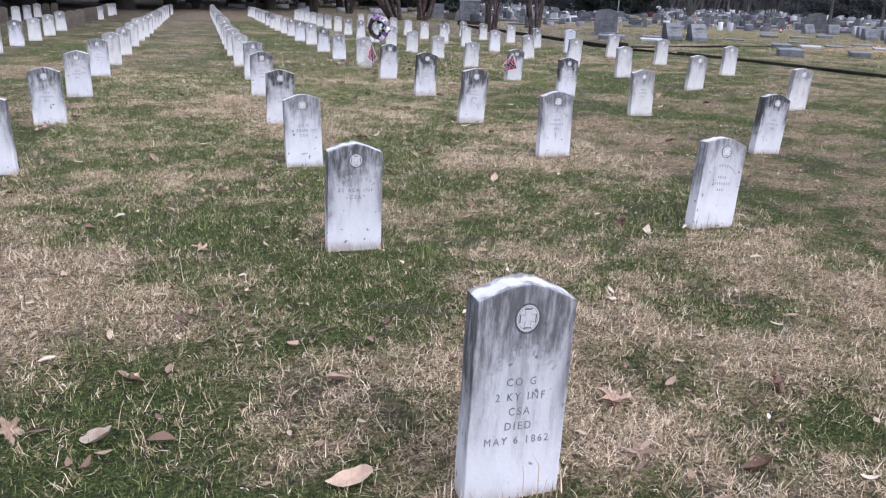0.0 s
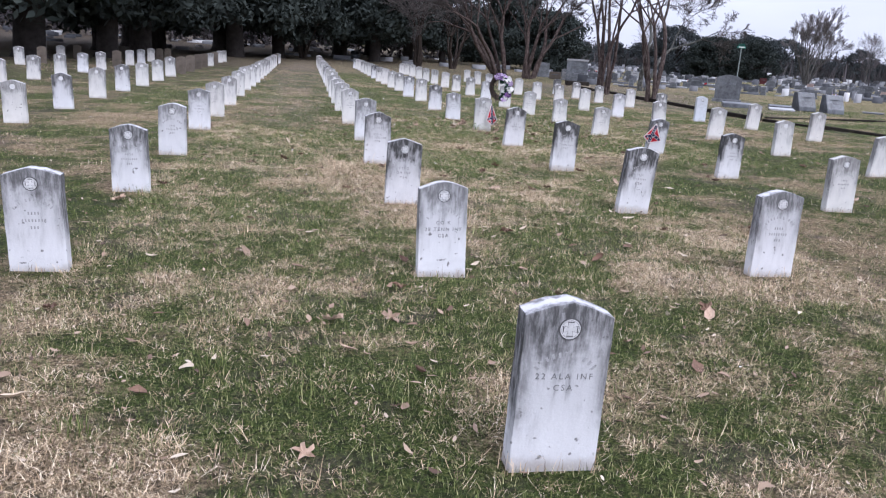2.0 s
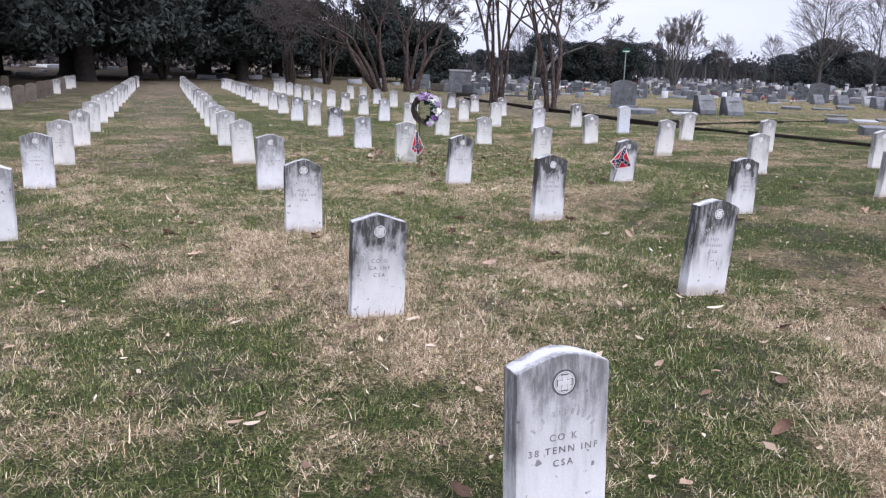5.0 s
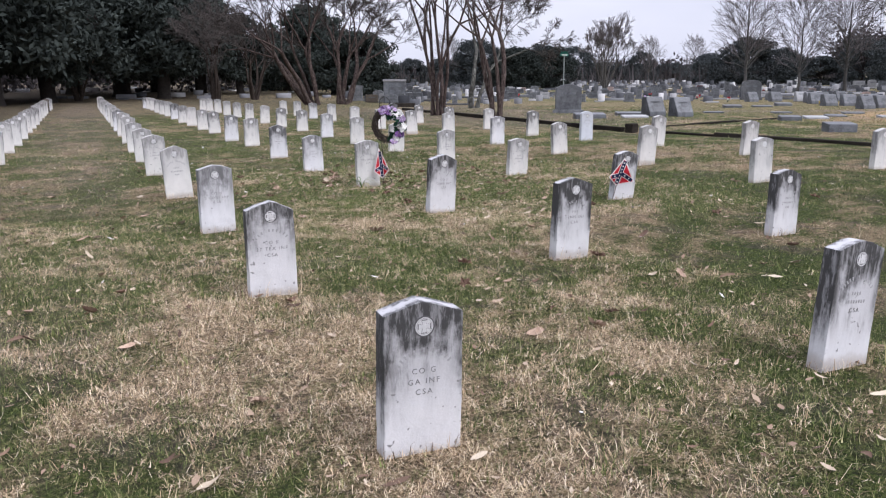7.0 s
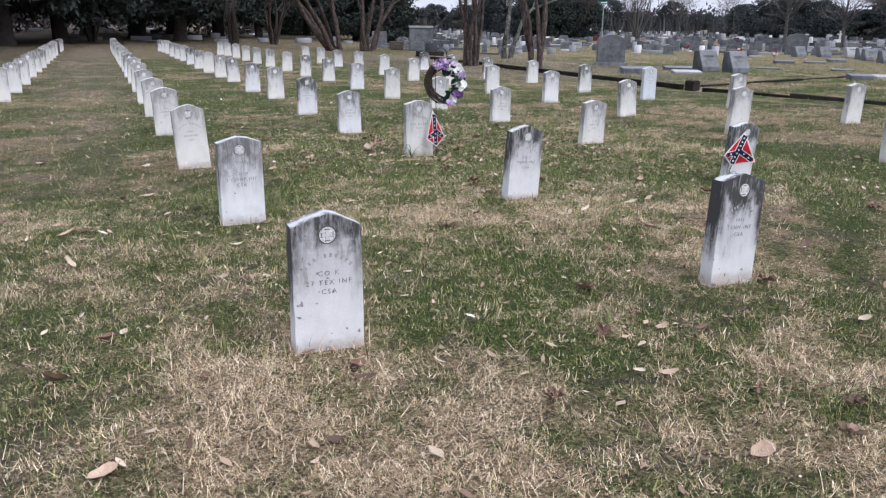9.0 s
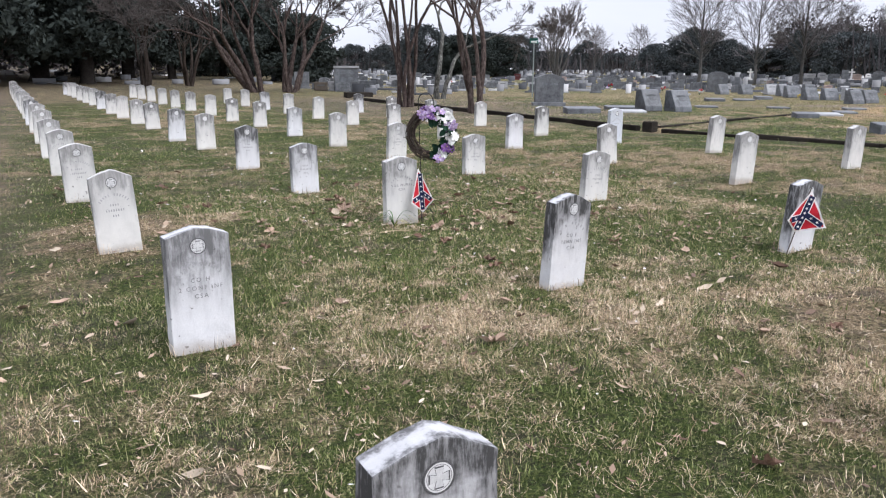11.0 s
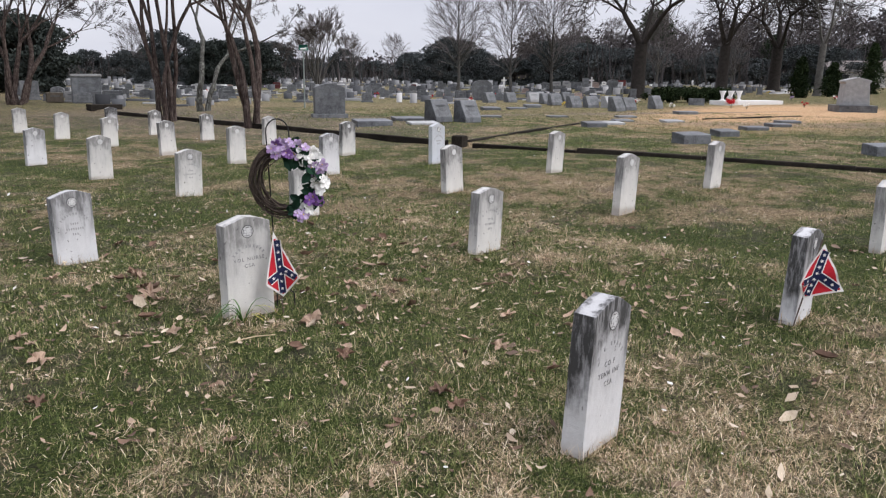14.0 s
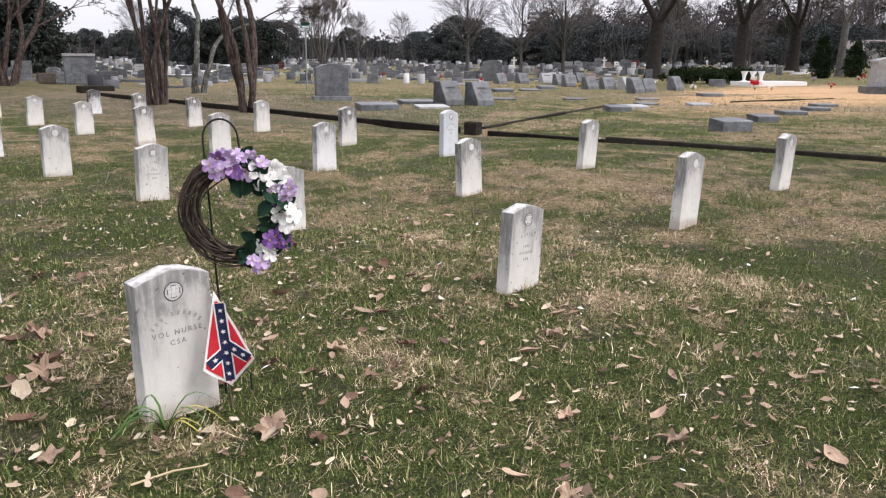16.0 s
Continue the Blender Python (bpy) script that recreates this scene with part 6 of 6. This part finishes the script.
def tufts(rng, count, each, x0, x1, y0, y1, spread, test):
    tx, ty = rng.uniform(x0, x1, count), rng.uniform(y0, y1, count)
    ok = test(dryness(tx, ty)) > rng.random(count)
    ok &= np.abs(tx - kerb_x(ty)) > 0.2
    tx, ty = tx[ok], ty[ok]
    return np.repeat(tx, each) + rng.normal(0, spread, len(tx) * each), np.repeat(ty, each) + rng.normal(0, spread, len(ty) * each)


def join_blades(name, sets, mat, label):
    vs, fs, n0 = [], [], 0
    for v, f in sets:
        vs.append(v)
        fs.append(f + n0)
        n0 += len(v)
    tagged(new(name, quick_mesh(name, np.concatenate(vs), np.concatenate(fs), 3, mat)), label, "grass", kind="stuff")


def build_grass():
    """Short green turf, and curled straw strands in the dry patches; densest along the row that the visitor walks, with longer wisps round the feet of the stones."""
    rng = np.random.default_rng(5)
    green, straw = [], []
    wet = lambda d: np.clip(1.25 - 1.1 * d, 0.25, 1)
    arid = lambda d: np.clip(d * 1.45 - 0.28, 0.14, 1)
    # x and y ranges, then blade length and width; the row that visitors walk first, then wider rings
    walked, ring_a, ring_b, ring_c, plots = (-2.5, 3.2, 1.4, 16.5), (0.6, 6.6, 14.2, 20.5), (-5.0, 10.5, 4.0, 27.0), (-12.0, 13.5, 8.0, 44.0), (13.5, 36.0, 13.0, 44.0)
    for count, each, where, tall, wide in ((62000, 10, walked, 0.026, 0.0026), (22000, 9, ring_a, 0.028, 0.0030), (52000, 5, ring_b, 0.028, 0.0050), (34000, 4, ring_c, 0.034, 0.009), (24000, 4, plots, 0.04, 0.014)):
        px, py = tufts(rng, count, each, *where, 0.03, wet)
        n = len(px)
        lean = rng.uniform(0.1, 1.2, n)
        green.append(blades(rng, px, py, tall * rng.gamma(4.0, 0.25, n), lean, lean, wide, 1))
    for count, each, where, tall, wide, segs in ((30000, 16, walked, 0.054, 0.0019, 2), (46000, 11, walked, 0.036, 0.0019, 1), (9000, 13, ring_a, 0.055, 0.0023, 2), (17000, 9, ring_a, 0.036, 0.0024, 1),
                                                 (60000, 7, ring_b, 0.036, 0.0038, 1), (38000, 4, ring_c, 0.040, 0.0065, 1), (24000, 4, plots, 0.042, 0.010, 1)):
        px, py = tufts(rng, count, each, *where, 0.020, arid)
        n = len(px)
        straw.append(blades(rng, px, py, tall * rng.gamma(4.0, 0.25, n), rng.uniform(0.5, 1.6, n) if segs > 1 else rng.uniform(0.7, 1.6, n), rng.uniform(0.9, 3.0, n), wide, segs))
    # rounder, taller tufts of wild onion grass that stand out of the turf
    tx, ty = rng.uniform(2.5, 11.5, 150), rng.uniform(14.0, 24.0, 150)
    tx, ty = np.concatenate([tx, rng.uniform(-2.5, 3.0, 40)]), np.concatenate([ty, rng.uniform(3.0, 14.0, 40)])
    px, py = np.repeat(tx, 55) + rng.normal(0, 0.045, 55 * len(tx)), np.repeat(ty, 55) + rng.normal(0, 0.045, 55 * len(ty))
    n = len(px)
    lean = rng.uniform(0.0, 0.55, n)
    green.append(blades(rng, px, py, 0.065 * rng.gamma(5.0, 0.2, n), lean, lean + rng.uniform(0, 0.7, n), 0.0034, 2))
    # wisps that mowing leaves against the stones
    fx, fy = [], []
    for c in (-1, 0, 1, 2, 3):
        for x, y in stone_places(c):
            if y < 24:
                k = 70
                side = rng.random(k) < 0.7
                fx.append(np.where(side, x + rng.uniform(-0.19, 0.19, k), x + np.sign(rng.uniform(-1, 1, k)) * rng.uniform(0.165, 0.2, k)))
                fy.append(np.where(side, y - rng.uniform(0.004, 0.03, k), y + rng.uniform(-0.02, 0.11, k)))
    fx, fy = np.concatenate(fx), np.concatenate(fy)
    n = len(fx)
    straw.append(blades(rng, fx, fy, rng.gamma(3.0, 0.019, n), rng.uniform(0.0, 0.4, n), rng.uniform(0.1, 1.2, n), 0.0028, 2))
    join_blades("green_grass", green, M_BLADE, "short green winter grass and moss")
    join_blades("dry_grass", straw, M_STRAW, "curled straw-pale dry grass strands")


build_grass()
